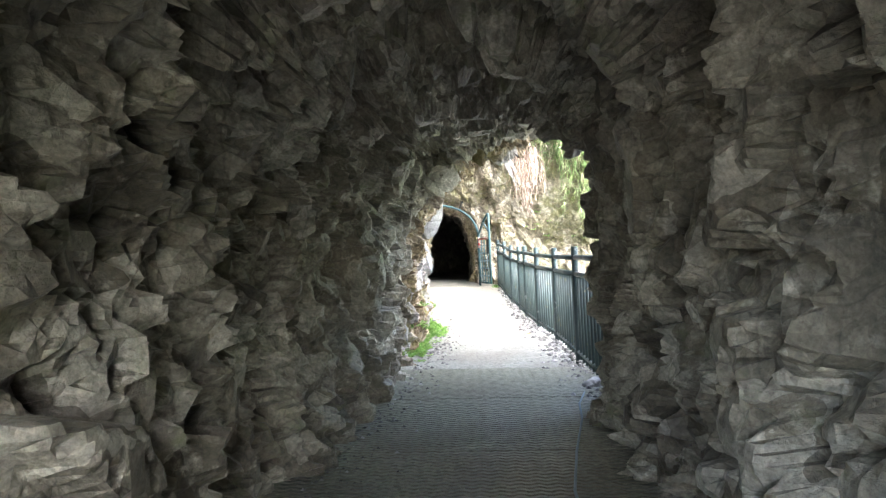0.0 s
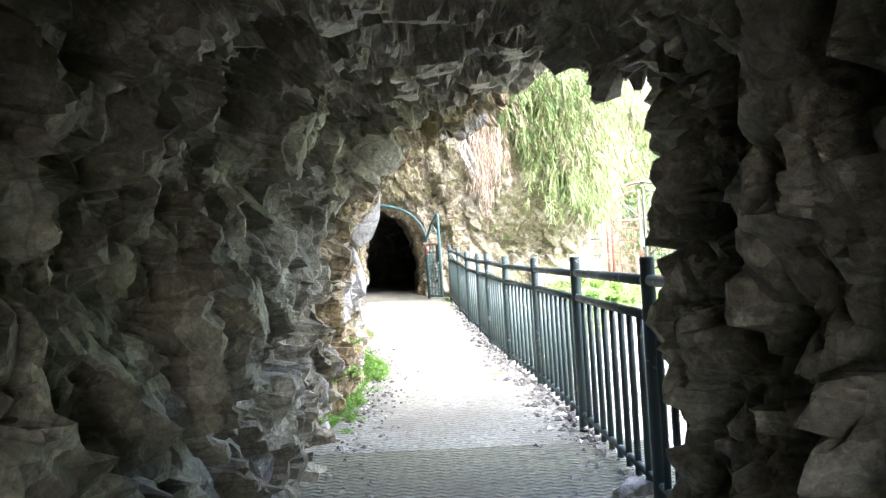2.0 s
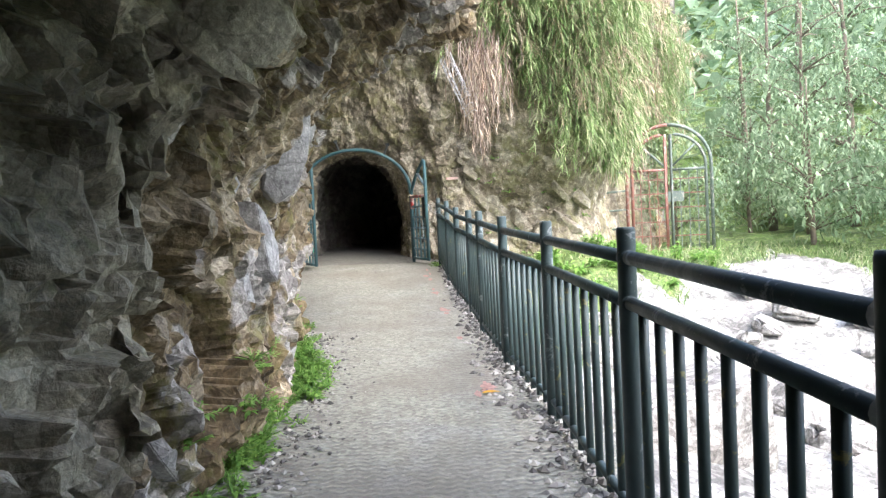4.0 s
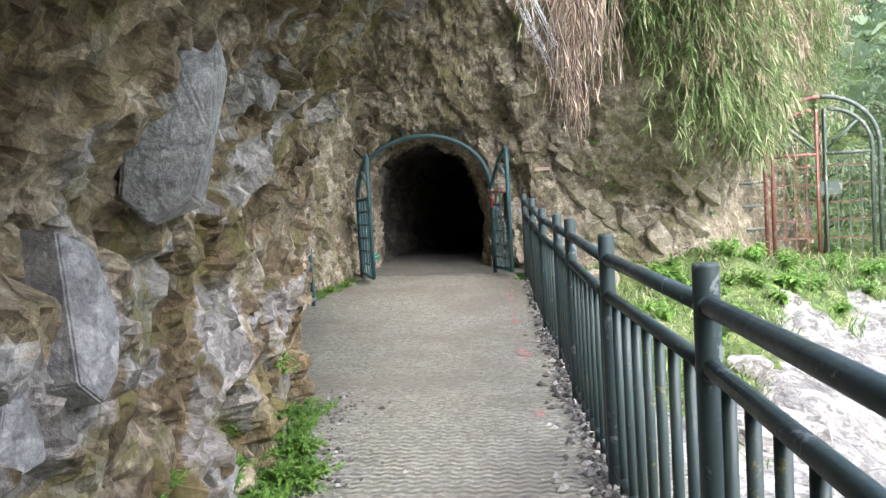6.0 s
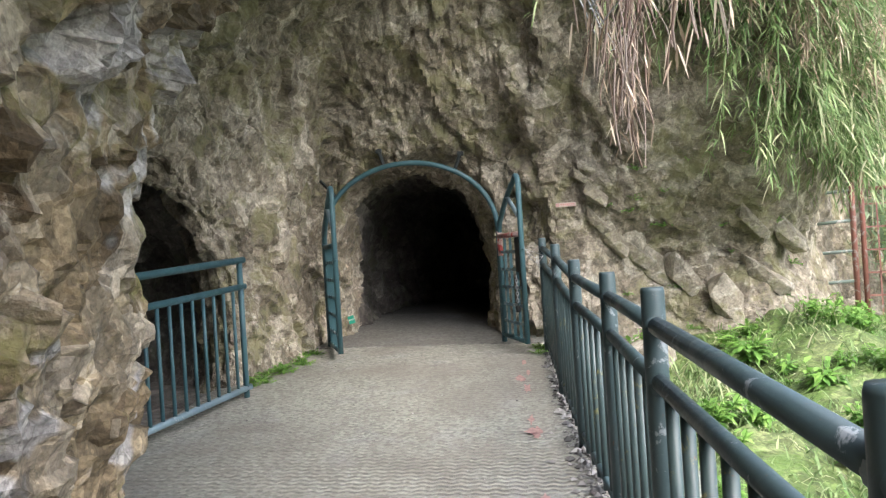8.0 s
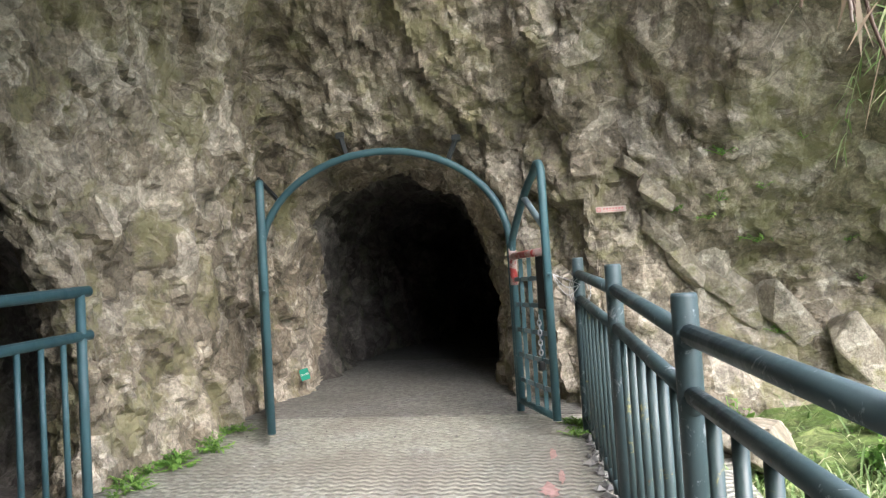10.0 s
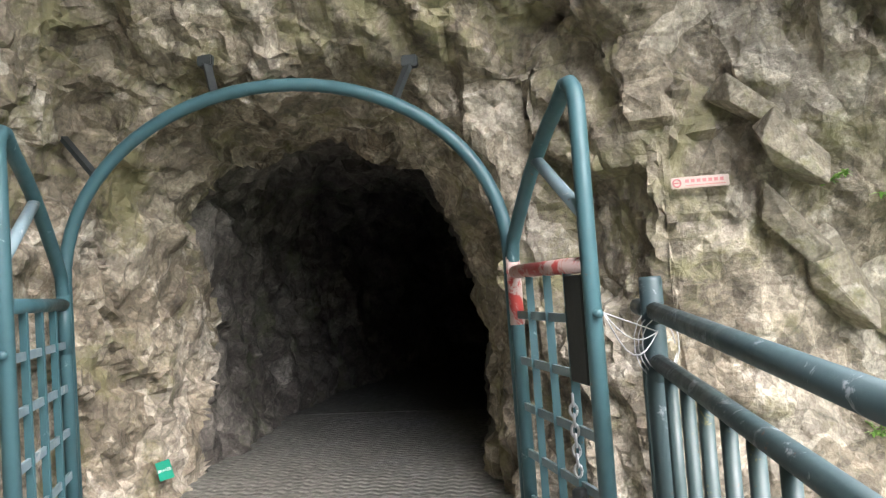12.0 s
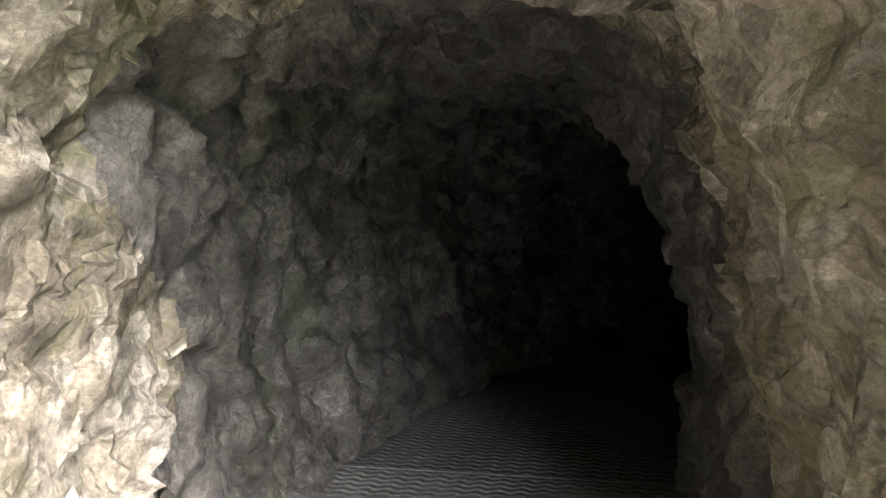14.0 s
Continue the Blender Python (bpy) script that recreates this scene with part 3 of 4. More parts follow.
def railing():
    top = tagged(new("railing"), "dark green steel pipe railing along the path edge", "railing")
    rng = random.Random(2)
    for y in posts:
        x, _, z = rail_point(y, 0)
        zt = float(RAIL_TOP(y))
        bm = tube(bmesh.new(), [(x, y, z - 0.15), (x, y, zt - 0.012), (x, y, zt)], [0.037, 0.037, 0.034], 20)
        post = part("post", bm, M_RAIL, top)
        for h in (1.13, 0.95):
            part("weld", tube(bmesh.new(), [(x, y - 0.043, zt - 1.25 + h), (x, y + 0.043, zt - 1.25 + h)], 0.033, 12), M_RAIL, post)
    for a, b in zip([5.9] + posts, posts + [18.62]):
        for h, r in ((1.13, 0.029), (0.95, 0.027), (0.10, 0.021)):
            if b > 18.5 and h < 0.5:
                continue
            part("rail", tube(bmesh.new(), [rail_point(a, h), rail_point(b, h)], r, 12), M_RAIL, top)
        if a < 6 or b > 18.5:
            for y in ([18.4, 18.5] if b > 18.5 else [6.1, 6.3, 6.5, 6.68]):
                part("baluster", tube(bmesh.new(), [rail_point(y, 0.06), rail_point(y, 0.95)], 0.0195, 10), M_MOSSY, top)
            continue
        n = max(6, round((b - a) / 0.185))
        for k in range(1, n):
            y = a + (b - a) * k / n + rng.uniform(-0.006, 0.006)
            x, _, z = rail_point(y, 0.95)
            part("baluster", tube(bmesh.new(), [rail_point(y, 0.04), (x, y, z)], 0.0195, 10), M_MOSSY, top)
    return top


railing()
SR0, SR1 = Vector((-1.98, 16.85, 0)), Vector((-2.55, 14.1, 0))


def side_railing():
    top = tagged(new("side_railing"), "short teal steel railing closing off the side cave", "railing")
    at = lambda s, h: SR0.lerp(SR1, s) + Vector((0, 0, float(FLOOR(SR0.lerp(SR1, s).y)) + 0.04 + h))
    for h, r, m in ((1.14, 0.028, M_GATE), (0.92, 0.026, M_GATE), (0.08, 0.026, M_BAR)):
        part("rail", tube(bmesh.new(), [at(-0.015, h), at(1, h)], r, 12), m, top)
    for k in range(1, 21):
        s = k / 21
        part("baluster", tube(bmesh.new(), [at(s, 0.08), at(s, 0.92)], 0.015, 8), M_GATE, top)
    for s in (0.006, 0.5, 0.99):
        part("post", tube(bmesh.new(), [at(s, -0.1), at(s, 1.14)], 0.024, 12), M_GATE, top)
    return top


side_railing()

def board(w, h, d, bevel=0.003):
    bm = bmesh.new()
    bmesh.ops.create_cube(bm, size=1, matrix=Matrix.Diagonal((w, d, h, 1)))
    bmesh.ops.bevel(bm, geom=bm.edges[:], offset=bevel, segments=2, affect="EDGES")
    return bm


# ---- gate ----
GY, GXL, GXR = 18.97, -1.84, 0.075


def leaf(top, hx, fx, fy, red):
    """One open leaf: a bent pipe frame with a brace, a cross bar and a grid of flat bars."""
    at = lambda s, z: Vector((hx + (fx - hx) * s, GY + (fy - GY) * s, z))
    z0, zc, zt = 0.70, 1.78, 2.33
    frame_part = part("leaf_frame", tube(bmesh.new(), [at(1, z0), at(1, zt - 0.06), at(0.985, zt - 0.02), at(0.95, zt + 0.005), at(0.9, zt + 0.01)] + [at(s, zt - 0.5 * (1 - s) ** 1.6) for s in (0.8, 0.68, 0.55, 0.42, 0.3, 0.2, 0.12, 0.07)] + [at(0.05, zc + 0.02), at(0.05, z0)], 0.027, 14), M_GATE, top, "teal pipe frame of an open gate leaf")
    part("hinge_stile", tube(bmesh.new(), [at(0.05, zc + 0.05), at(0.05, 1.56)], 0.0285, 14), M_REDGATE if red else M_GATE, frame_part)
    part("brace", tube(bmesh.new(), [at(0.48, zt - 0.16), at(0.97, 1.93)], 0.022, 12), M_BAR, frame_part)
    part("crossbar", tube(bmesh.new(), [at(0.03, zc - 0.01), at(1, zc - 0.01)], 0.026, 12), M_REDGATE if red else M_GATE, frame_part, "flaking red crossbar" if red else "")
    part("bottom_rail", tube(bmesh.new(), [at(0.05, z0 + 0.02), at(1, z0 + 0.02)], 0.024, 12), M_GATE, frame_part)
    for s in (0.28, 0.52, 0.76):
        part("upright_bar", bar(bmesh.new(), at(s, z0), at(s, zc), 0.028, 0.012), M_GATE, frame_part, smooth=False)
    for k in range(5):
        z = z0 + 0.18 + k * 0.18
        part("level_bar", bar(bmesh.new(), at(0.05, z), at(1, z), 0.012, 0.03), M_BAR, frame_part, smooth=False)
    bm = bmesh.new()
    tube(bm, [at(1.0, 1.62), at(1.06, 1.62)], 0.013, 10)
    part("latch_lug", bm, M_GATE, frame_part)
    if red:
        bm = bmesh.new()
        a, b = at(0.79, 0), at(0.96, 0)
        side = (b - a).normalized()
        out = Vector((side.y, -side.x, 0)) * 0.022
        pts = [a + out, b + out, b - out, a - out]
        lo, hi = [bm.verts.new(p + Vector((0, 0, 1.40))) for p in pts], [bm.verts.new(p + Vector((0, 0, 1.74))) for p in pts]
        bm.faces.new(lo[::-1]), bm.faces.new(hi)
        for k in range(4):
            bm.faces.new((lo[k], lo[(k + 1) % 4], hi[(k + 1) % 4], hi[k]))
        bmesh.ops.bevel(bm, geom=bm.edges[:], offset=0.004, segments=1, affect="EDGES")
        part("lock_box", bm, M_DARK, frame_part, "dark green lock box", False)
    return frame_part


def gate():
    top = tagged(new("tunnel_gate"), "teal steel arched gate with both leaves standing open", "gate")
    c, r = (GXL + GXR) / 2, (GXR - GXL) / 2
    pts = [(GXL, GY, 0.5)] + [(c - r * math.cos(a), GY, 1.84 + 0.79 * math.sin(a) ** 0.95) for a in (math.pi * k / 32 for k in range(33))] + [(GXR, GY, 0.5)]
    part("arch_frame", tube(bmesh.new(), pts, 0.028, 16), M_GATE, top)
    leaf(top, GXL, -1.5, 18.1, False)
    leaf(top, GXR, 0.33, 18.2, True)
    for a, off in ((0.62, (-0.27, 0.12, 0.28)), (1.32, (-0.07, 0.1, 0.19)), (2.15, (0.07, 0.1, 0.2))):
        p = Vector((c - r * math.cos(a), GY, 1.84 + 0.79 * math.sin(a)))
        strut = part("strut", bar(bmesh.new(), p, p + Vector(off), 0.034, 0.022), M_DARK, top, "dark steel strut to the rock", False)
        part("bracket", board(0.07, 0.05, 0.05, 0.006), M_DARK, strut, smooth=False).location = p + Vector(off)
    return top


gate()

# wire that ties the gate leaf to the railing
def tie_wire():
    top = tagged(new("tie_wire"), "loose galvanised wire tying the gate leaf to the railing", "wire")
    rng = random.Random(8)
    a, b = Vector((0.36, 18.2, 1.62)), Vector(rail_point(18.3, 1.06))
    for n in range(3):
        pts = [a.lerp(b, s / 8) + Vector((0, 0, -0.05 * n * math.sin(math.pi * s / 8))) for s in range(9)]
        part("strand", tube(bmesh.new(), pts, 0.0022, 5), M_WIRE, top)
    for n in range(3):
        r = 0.05 + 0.01 * n
        pts = [b + Vector((r * math.cos(q), 0.02 * n, -0.04 + 1.6 * r * math.sin(q))) for q in (2 * math.pi * k / 14 + n for k in range(12))]
        part("loop", tube(bmesh.new(), pts, 0.002, 5), M_WIRE, top)
    return top


tie_wire()


def chain():
    top = tagged(new("gate_chain"), "grey chain with a padlock hanging on the gate leaf", "chain")
    p = Vector((0.255, 18.36, 1.34))
    for k in range(8):
        z = p.z - k * 0.032
        flat = k % 2
        pts = [Vector((p.x + (0.012 * math.cos(a) if flat else 0), p.y - 0.01 + (0 if flat else 0.012 * math.cos(a)), z + 0.021 * math.sin(a))) for a in (2 * math.pi * q / 10 for q in range(11))]
        part("link", tube(bmesh.new(), pts, 0.0045, 6), M_WIRE, top)
    bm = bmesh.new()
    tube(bm, [(p.x, p.y - 0.01, p.z - 0.34), (p.x, p.y - 0.01, p.z - 0.335), (p.x, p.y - 0.01, p.z - 0.285), (p.x, p.y - 0.01, p.z - 0.28)], [0.02, 0.025, 0.025, 0.02], 8)
    part("padlock", bm, M_DARK, top)
    return top


chain()


# ---- signs ----
def text_mesh(body, size):
    cu = bpy.data.curves.new("text", "FONT")
    cu.body, cu.size, cu.align_x, cu.align_y, cu.extrude = body, size, "CENTER", "CENTER", 0.0005
    ob = bpy.data.objects.new("text", cu)
    scene.collection.objects.link(ob)
    bpy.context.view_layer.update()
    me = bpy.data.meshes.new_from_object(ob.evaluated_get(bpy.context.evaluated_depsgraph_get()))
    bpy.data.objects.remove(ob)
    return me


def small_sign():
    x, z = 0.80, 2.05
    top = tagged(new("warning_sign"), "small white notice strip with red writing on the cliff", "sign")
    top.matrix_world = pose(x, surface_at(x, z, 18.0, 19.4) - 0.012, z, 0, 0, 2)
    part("plate", board(0.21, 0.042, 0.008), M_FADED, top, smooth=False)
    bm = bmesh.new()
    pts = [(-0.085 + 0.014 * math.cos(a), -0.0055, 0.014 * math.sin(a)) for a in (2 * math.pi * k / 20 for k in range(21))]
    tube(bm, pts, 0.003, 6, False)
    tube(bm, [(-0.099, -0.0055, 0.0), (-0.071, -0.0055, 0.0)], 0.0025, 6)
    part("emblem", bm, M_SIGNRED, top)
    for k in range(7):
        part("writing", bar(bmesh.new(), (-0.055 + k * 0.021, -0.005, 0.005), (-0.042 + k * 0.021, -0.005, 0.005), 0.002, 0.012), M_SIGNRED, top, smooth=False)
    part("underline", bar(bmesh.new(), (-0.055, -0.005, -0.011), (0.09, -0.005, -0.011), 0.002, 0.003), M_SIGNRED, top, smooth=False)


small_sign()


def distance_tag():
    x, z = -1.735, 0.915
    top = tagged(new("distance_tag"), "small green marker plate with white writing on the rock", "sign")
    top.matrix_world = pose(x, surface_at(x, z, 18.6, 20.4) - 0.015, z, 0, -14, 12)
    part("plate", board(0.075, 0.095, 0.006), M_TAG, top, smooth=False)
    ob = new("writing", text_mesh("0K+150", 0.021))
    ob.data.materials.append(M_WHITE)
    ob.parent, ob.matrix_basis = top, pose(0, -0.0045, 0, 90, 0, 0)
    return top


distance_tag()


# ---- the old arched gate by the stream ----
def old_gate():
    top = tagged(new("old_arched_gate"), "old rusty red and green arched double gate standing in the greenery", "gate")
    top.matrix_world = pose(4.98, 20.2, 0.75, 0, 0, -14)
    P = lambda x, z: (x, 0, z)
    arch = lambda x0, x1, zb, zs, rise, n=16: [P(x0, zb)] + [P((x0 + x1) / 2 - (x1 - x0) / 2 * math.cos(a), zs + rise * math.sin(a)) for a in (math.pi * k / n for k in range(n + 1))] + [P(x1, zb)]
    full = arch(-0.78, 0.78, -0.6, 1.42, 0.76, 24)
    part("outer_arch", tube(bmesh.new(), full[:14], 0.033, 12), M_RUST, top, "rust red half of the arch")
    part("outer_arch", tube(bmesh.new(), full[13:], 0.033, 12), M_OLDGREEN, top, "green half of the arch")
    for s, m in ((-1, M_RUST), (1, M_OLDGREEN)):
        half = [P(s * 0.68, -0.6), P(s * 0.68, 1.4)] + [P(s * (0.05 + 0.63 * math.cos(a)), 1.4 + 0.6 * math.sin(a)) for a in (math.pi / 2 * k / 10 for k in range(1, 11))] + [P(s * 0.05, -0.6)]
        lf = part("gate_leaf", tube(bmesh.new(), half, 0.03, 12), m, top)
        part("crossbar", tube(bmesh.new(), [P(s * 0.05, 1.33), P(s * 0.68, 1.33)], 0.026, 10), m, lf)
        part("brace", tube(bmesh.new(), [P(s * 0.08, 1.4), P(s * 0.52, 1.82)], 0.022, 10), M_OLDGREEN, lf)
        for k in range(1, 4):
            part("upright_bar", bar(bmesh.new(), P(s * (0.05 + 0.158 * k), -0.5), P(s * (0.05 + 0.158 * k), 1.33), 0.016, 0.016), m, lf, smooth=False)
        for k in range(6):
            part("level_bar", bar(bmesh.new(), P(s * 0.05, -0.2 + 0.27 * k), P(s * 0.68, -0.2 + 0.27 * k), 0.016, 0.02), M_RUST, lf, smooth=False)
    part("lock_box", board(0.34, 0.2, 0.04), M_OLDGREEN, top, smooth=False).location = (0.1, 0, 0.82)
    for k in range(5):
        part("side_bar", tube(bmesh.new(), [P(-0.78, 0.25 + 0.36 * k), P(-1.35, 0.22 + 0.36 * k)], 0.02, 8), M_OLDGREEN, top)
    return top


old_gate()

# ---- loose stones ----
def stone_mesh(name, seed, points, size, material, worn=0.06):
    """A broken block: the hull of some points in a box, its edges worn."""
    rng = np.random.RandomState(seed)
    bm = bmesh.new()
    for p in rng.uniform(-1, 1, (points, 3)):
        p = p / max(np.abs(p).max(), 0.2) * rng.uniform(0.75, 1.0) if rng.rand() < 0.7 else p
        bm.verts.new((p[0] * size[0], p[1] * size[1], p[2] * size[2]))
    hull = bmesh.ops.convex_hull(bm, input=bm.verts[:])
    bmesh.ops.delete(bm, geom=[g for g in hull["geom_interior"] if isinstance(g, bmesh.types.BMVert)], context="VERTS")
    bmesh.ops.dissolve_limit(bm, angle_limit=0.25, verts=bm.verts[:], edges=bm.edges[:])
    bmesh.ops.bevel(bm, geom=bm.edges[:], offset=worn, segments=2, affect="EDGES", clamp_overlap=True)
    me = bpy.data.meshes.new(name)
    bm.to_mesh(me)
    bm.free()
    me.materials.append(material)
    return me


M_PALE = rock_material("pale boulder", (0.22, 0.215, 0.2), (0.37, 0.36, 0.345), (0.56, 0.555, 0.54), (0.22, 0.24, 0.14), 0.66)
M_GREYROCK = rock_material("grey slab", (0.24, 0.235, 0.23), (0.4, 0.395, 0.39), (0.56, 0.555, 0.545), (0.2, 0.2, 0.1), 0.68, (0, 30, 0), chips=0.5)
stones = [stone_mesh("boulder", 500 + 7 * k, 26, ((1, 0.8, 0.6), (0.9, 1.0, 0.5), (1.1, 0.7, 0.75))[k], M_PALE, 0.12) for k in range(3)]
rng = random.Random(11)
for k in range(46):
    x, y = rng.uniform(2.0, 6.8), rng.uniform(7.5, 16.8)
    r = rng.choice((0.18, 0.25, 0.3, 0.42, 0.6))
    me = stones[k % 3].copy()
    me.transform(Matrix.Scale(r, 4))
    ob = tagged(new("boulder", me), "pale worn boulder lying in the stream bed", "boulder", "stream boulders")
    ob.matrix_world = pose(x, y, float(ground_z(np.array(x), np.array(y))) + 0.15 * r, rng.uniform(-20, 20), rng.uniform(-20, 20), rng.uniform(0, 360))
slabs = [stone_mesh("rock_slab", 700 + 5 * k, 18, ((1, 0.3, 0.2), (0.8, 0.4, 0.55), (0.6, 0.45, 0.4))[k], M_GREYROCK, 0.014) for k in range(3)]
M_OCHRE = rock_material("ochre block", (0.17, 0.15, 0.105), (0.33, 0.295, 0.23), (0.52, 0.49, 0.42), (0.2, 0.195, 0.09), 0.54, chips=0.4)
slabs += [stone_mesh("rock_slab", 740 + 5 * k, 20, ((1, 0.5, 0.26), (0.8, 0.5, 0.4))[k], M_OCHRE, 0.012) for k in range(2)]


def slab(k, x, y, z, rx, ry, rz, s, label):
    me = slabs[k].copy()
    me.transform(Matrix.Scale(s, 4))
    ob = tagged(new("rock_slab", me), label, "rock slab")
    ob.matrix_world = pose(x, y, z, rx, ry, rz)


for k, (x, z, s) in enumerate(((0.98, 2.30, 0.16), (1.10, 2.12, 0.2), (1.12, 1.86, 0.22), (1.28, 1.66, 0.28), (1.5, 1.5, 0.32), (1.75, 1.33, 0.42), (2.05, 1.12, 0.46), (2.4, 0.92, 0.44), (2.75, 1.2, 0.34), (3.0, 1.6, 0.3), (2.6, 1.75, 0.26))):
    slab(3 + k % 2, x, surface_at(x, z, 17.2, 19.6) + 0.42 * s, z, 8 * (k % 3), 36 + 6 * (k % 4), 5 - 4 * (k % 3), s, "angular grey block jutting from the cliff beside the gate")
slab(4, 0.95, 18.35, 0.75, 10, 20, 30, 0.36, "fallen grey slab behind the railing")
slab(4, 1.5, 18.0, 0.55, 10, 10, 50, 0.42, "fallen pale slab behind the railing")
slab(1, -1.0, 7.2, 0.32, 0, 60, 80, 0.4, "smooth grey boulder at the tunnel wall")
slab(1, 1.0, 6.95, 0.13, 0, 0, 12, 0.16, "low flat stone at the foot of the railing")


def wall_at(y, z):
    """How far the left rock wall stands out at (y, z)."""
    k = (np.abs(skin[:, 1] - y) < 0.1) & (np.abs(skin[:, 2] - z) < 0.1) & (skin[:, 0] < 0.3) & (skin[:, 0] > -1.6)
    return float(np.median(skin[k, 0])) if k.any() else -0.7


for y, z, s, lean, label in ((9.75, 1.12, 0.25, 95, "pale grey stone set in the brown cliff"), (9.6, 1.75, 0.26, 60, "grey stone set in the brown cliff"),
                             (10.9, 0.62, 0.24, 40, "pale stone at the foot of the cliff"), (10.1, 0.6, 0.28, 70, "grey stone at the foot of the cliff"), (11.7, 1.2, 0.3, 110, "pale grey stone set in the brown cliff"),
                             (12.4, 0.9, 0.3, 75, "pale upright slab at the cliff's corner"), (12.75, 1.5, 0.22, 100, "pale upright slab at the cliff's corner"), (8.7, 0.55, 0.34, 30, "pale grey boulder at the foot of the cliff"), (11.2, 2.2, 0.24, 50, "grey stone set in the brown cliff")):
    slab(2, wall_at(y, z) - 0.62 * s + 0.06, y, z, 12, lean, 85, s, label)


slabs.append(stone_mesh("rock_slab", 793, 70, (0.5, 0.5, 1.0), M_GREYROCK, 0.03))
slab(5, wall_at(10.4, 1.95) - 0.06, 10.4, 1.95, 8, 14, 20, 0.36, "tall pale grey block set in the brown cliff")
slab(5, wall_at(9.9, 1.35) - 0.06, 9.9, 1.35, -14, 10, 70, 0.24, "pale grey block set in the brown cliff")


def hose():
    pts = [(x, y, float(floor_z(x, y)) + 0.03 + dz) for x, y, dz in ((0.40, 2.6, 0.02), (0.43, 3.4, 0), (0.45, 4.0, 0.0), (0.55, 4.7, 0.01), (0.68, 5.4, 0.05), (0.74, 6.0, 0.03), (0.86, 6.6, 0.0))]
    me = part("hose", tube(bmesh.new(), pts, 0.008, 8), M_BAR, None)
    return tagged(me, "thin pale hose lying along the tunnel wall", "hose")


hose()


def pebbles(name, count, spread, seed, lo, hi, material, label):
    rng = np.random.RandomState(seed)
    V, F = [], []
    octa = np.array([(1, 0, 0), (-1, 0, 0), (0, 1, 0), (0, -1, 0), (0, 0, 1), (0, 0, -1)], float)
    tri = [(0, 2, 4), (2, 1, 4), (1, 3, 4), (3, 0, 4), (2, 0, 5), (1, 2, 5), (3, 1, 5), (0, 3, 5)]
    for n in range(count):
        x, y = spread(rng)
        r = lo + (hi - lo) * rng.rand() ** 3
        a = rng.rand() * 6.28
        m = octa * rng.uniform(0.6, 1.2, (6, 1)) * (r, r * 0.8, r * 0.6)
        m = m @ np.array([(math.cos(a), math.sin(a), 0), (-math.sin(a), math.cos(a), 0), (0, 0, 1)])
        V += (m + (x, y, float(floor_z(x, y)) + r * 0.25)).tolist()
        F += [tuple(6 * n + q for q in t) for t in tri]
    return tagged(mesh_object(name, V, F, material), label, "gravel", kind="stuff")


M_GRAVEL, nt_g, b_g = shader("gravel", 0.9)
geo = nt_g.nodes.new("ShaderNodeNewGeometry")
nt_g.links.new(ramp(nt_g, geo.outputs["Random Per Island"], [(0.0, (0.07, 0.068, 0.066)), (0.6, (0.2, 0.195, 0.19)), (1.0, (0.45, 0.44, 0.42))]), b_g.inputs["Base Color"])


def by_rail(rng):
    y = rng.uniform(6.3, 18.3)
    return float(RAIL_X(y)) - 0.02 - abs(rng.normal(0, 0.13)) * np.interp(y, (6, 9, 12, 15, 18), (1.2, 1.3, 1.0, 0.6, 0.4)) + 0.06, y


def by_wall(rng):
    y = rng.uniform(2.0, 13.4)
    return float(LEFT(y)) + 0.12 + abs(rng.normal(0, 0.16)), y


pebbles("gravel", 3600, by_rail, 21, 0.006, 0.046, M_GRAVEL, "loose grey gravel under the railing")
pebbles("gravel", 2200, by_wall, 22, 0.005, 0.03, M_GRAVEL, "loose grey gravel along the rock wall")
pebbles("gravel", 900, lambda r: (r.uniform(-2.2, 0.5), r.uniform(8.2, 18.5)), 23, 0.003, 0.012, M_GRAVEL, "fine grit scattered on the footpath")


# ---- plants ----
def leaf_material(name, stops, rough=0.55):
    m, nt, b = shader(name, rough, 0, 0.3)
    g = nt.nodes.new("ShaderNodeNewGeometry")
    base = ramp(nt, g.outputs["Random Per Island"], stops)
    base = mix(nt, 0.4, base, ramp(nt, noise_tex(nt, coords(nt), 12, 4), [(0.3, 0.3), (0.7, 0.7)]), "OVERLAY")
    nt.links.new(base, b.inputs["Base Color"])
    t = nt.nodes.new("ShaderNodeBsdfTranslucent")
    nt.links.new(base, t.inputs["Color"])
    mx = nt.nodes.new("ShaderNodeMixShader")
    mx.inputs[0].default_value = 0.35
    nt.links.new(b.outputs[0], mx.inputs[1])
    nt.links.new(t.outputs[0], mx.inputs[2])
    nt.links.new(mx.outputs[0], nt.nodes["Material Output"].inputs["Surface"])
    return m


M_LEAF = leaf_material("fresh leaves", [(0.0, (0.10, 0.21, 0.04)), (0.5, (0.18, 0.34, 0.07)), (1.0, (0.28, 0.45, 0.11))])
M_BAMBOO = leaf_material("bamboo grass", [(0.0, (0.12, 0.2, 0.065)), (0.5, (0.22, 0.31, 0.125)), (0.8, (0.37, 0.43, 0.22)), (1.0, (0.52, 0.5, 0.34))])
M_DRY = leaf_material("dry straw", [(0.0, (0.25, 0.18, 0.12)), (0.5, (0.43, 0.34, 0.25)), (1.0, (0.6, 0.53, 0.41))])
M_ROOT = leaf_material("dry roots", [(0.0, (0.12, 0.08, 0.06)), (0.5, (0.26, 0.19, 0.15)), (1.0, (0.42, 0.36, 0.32))])
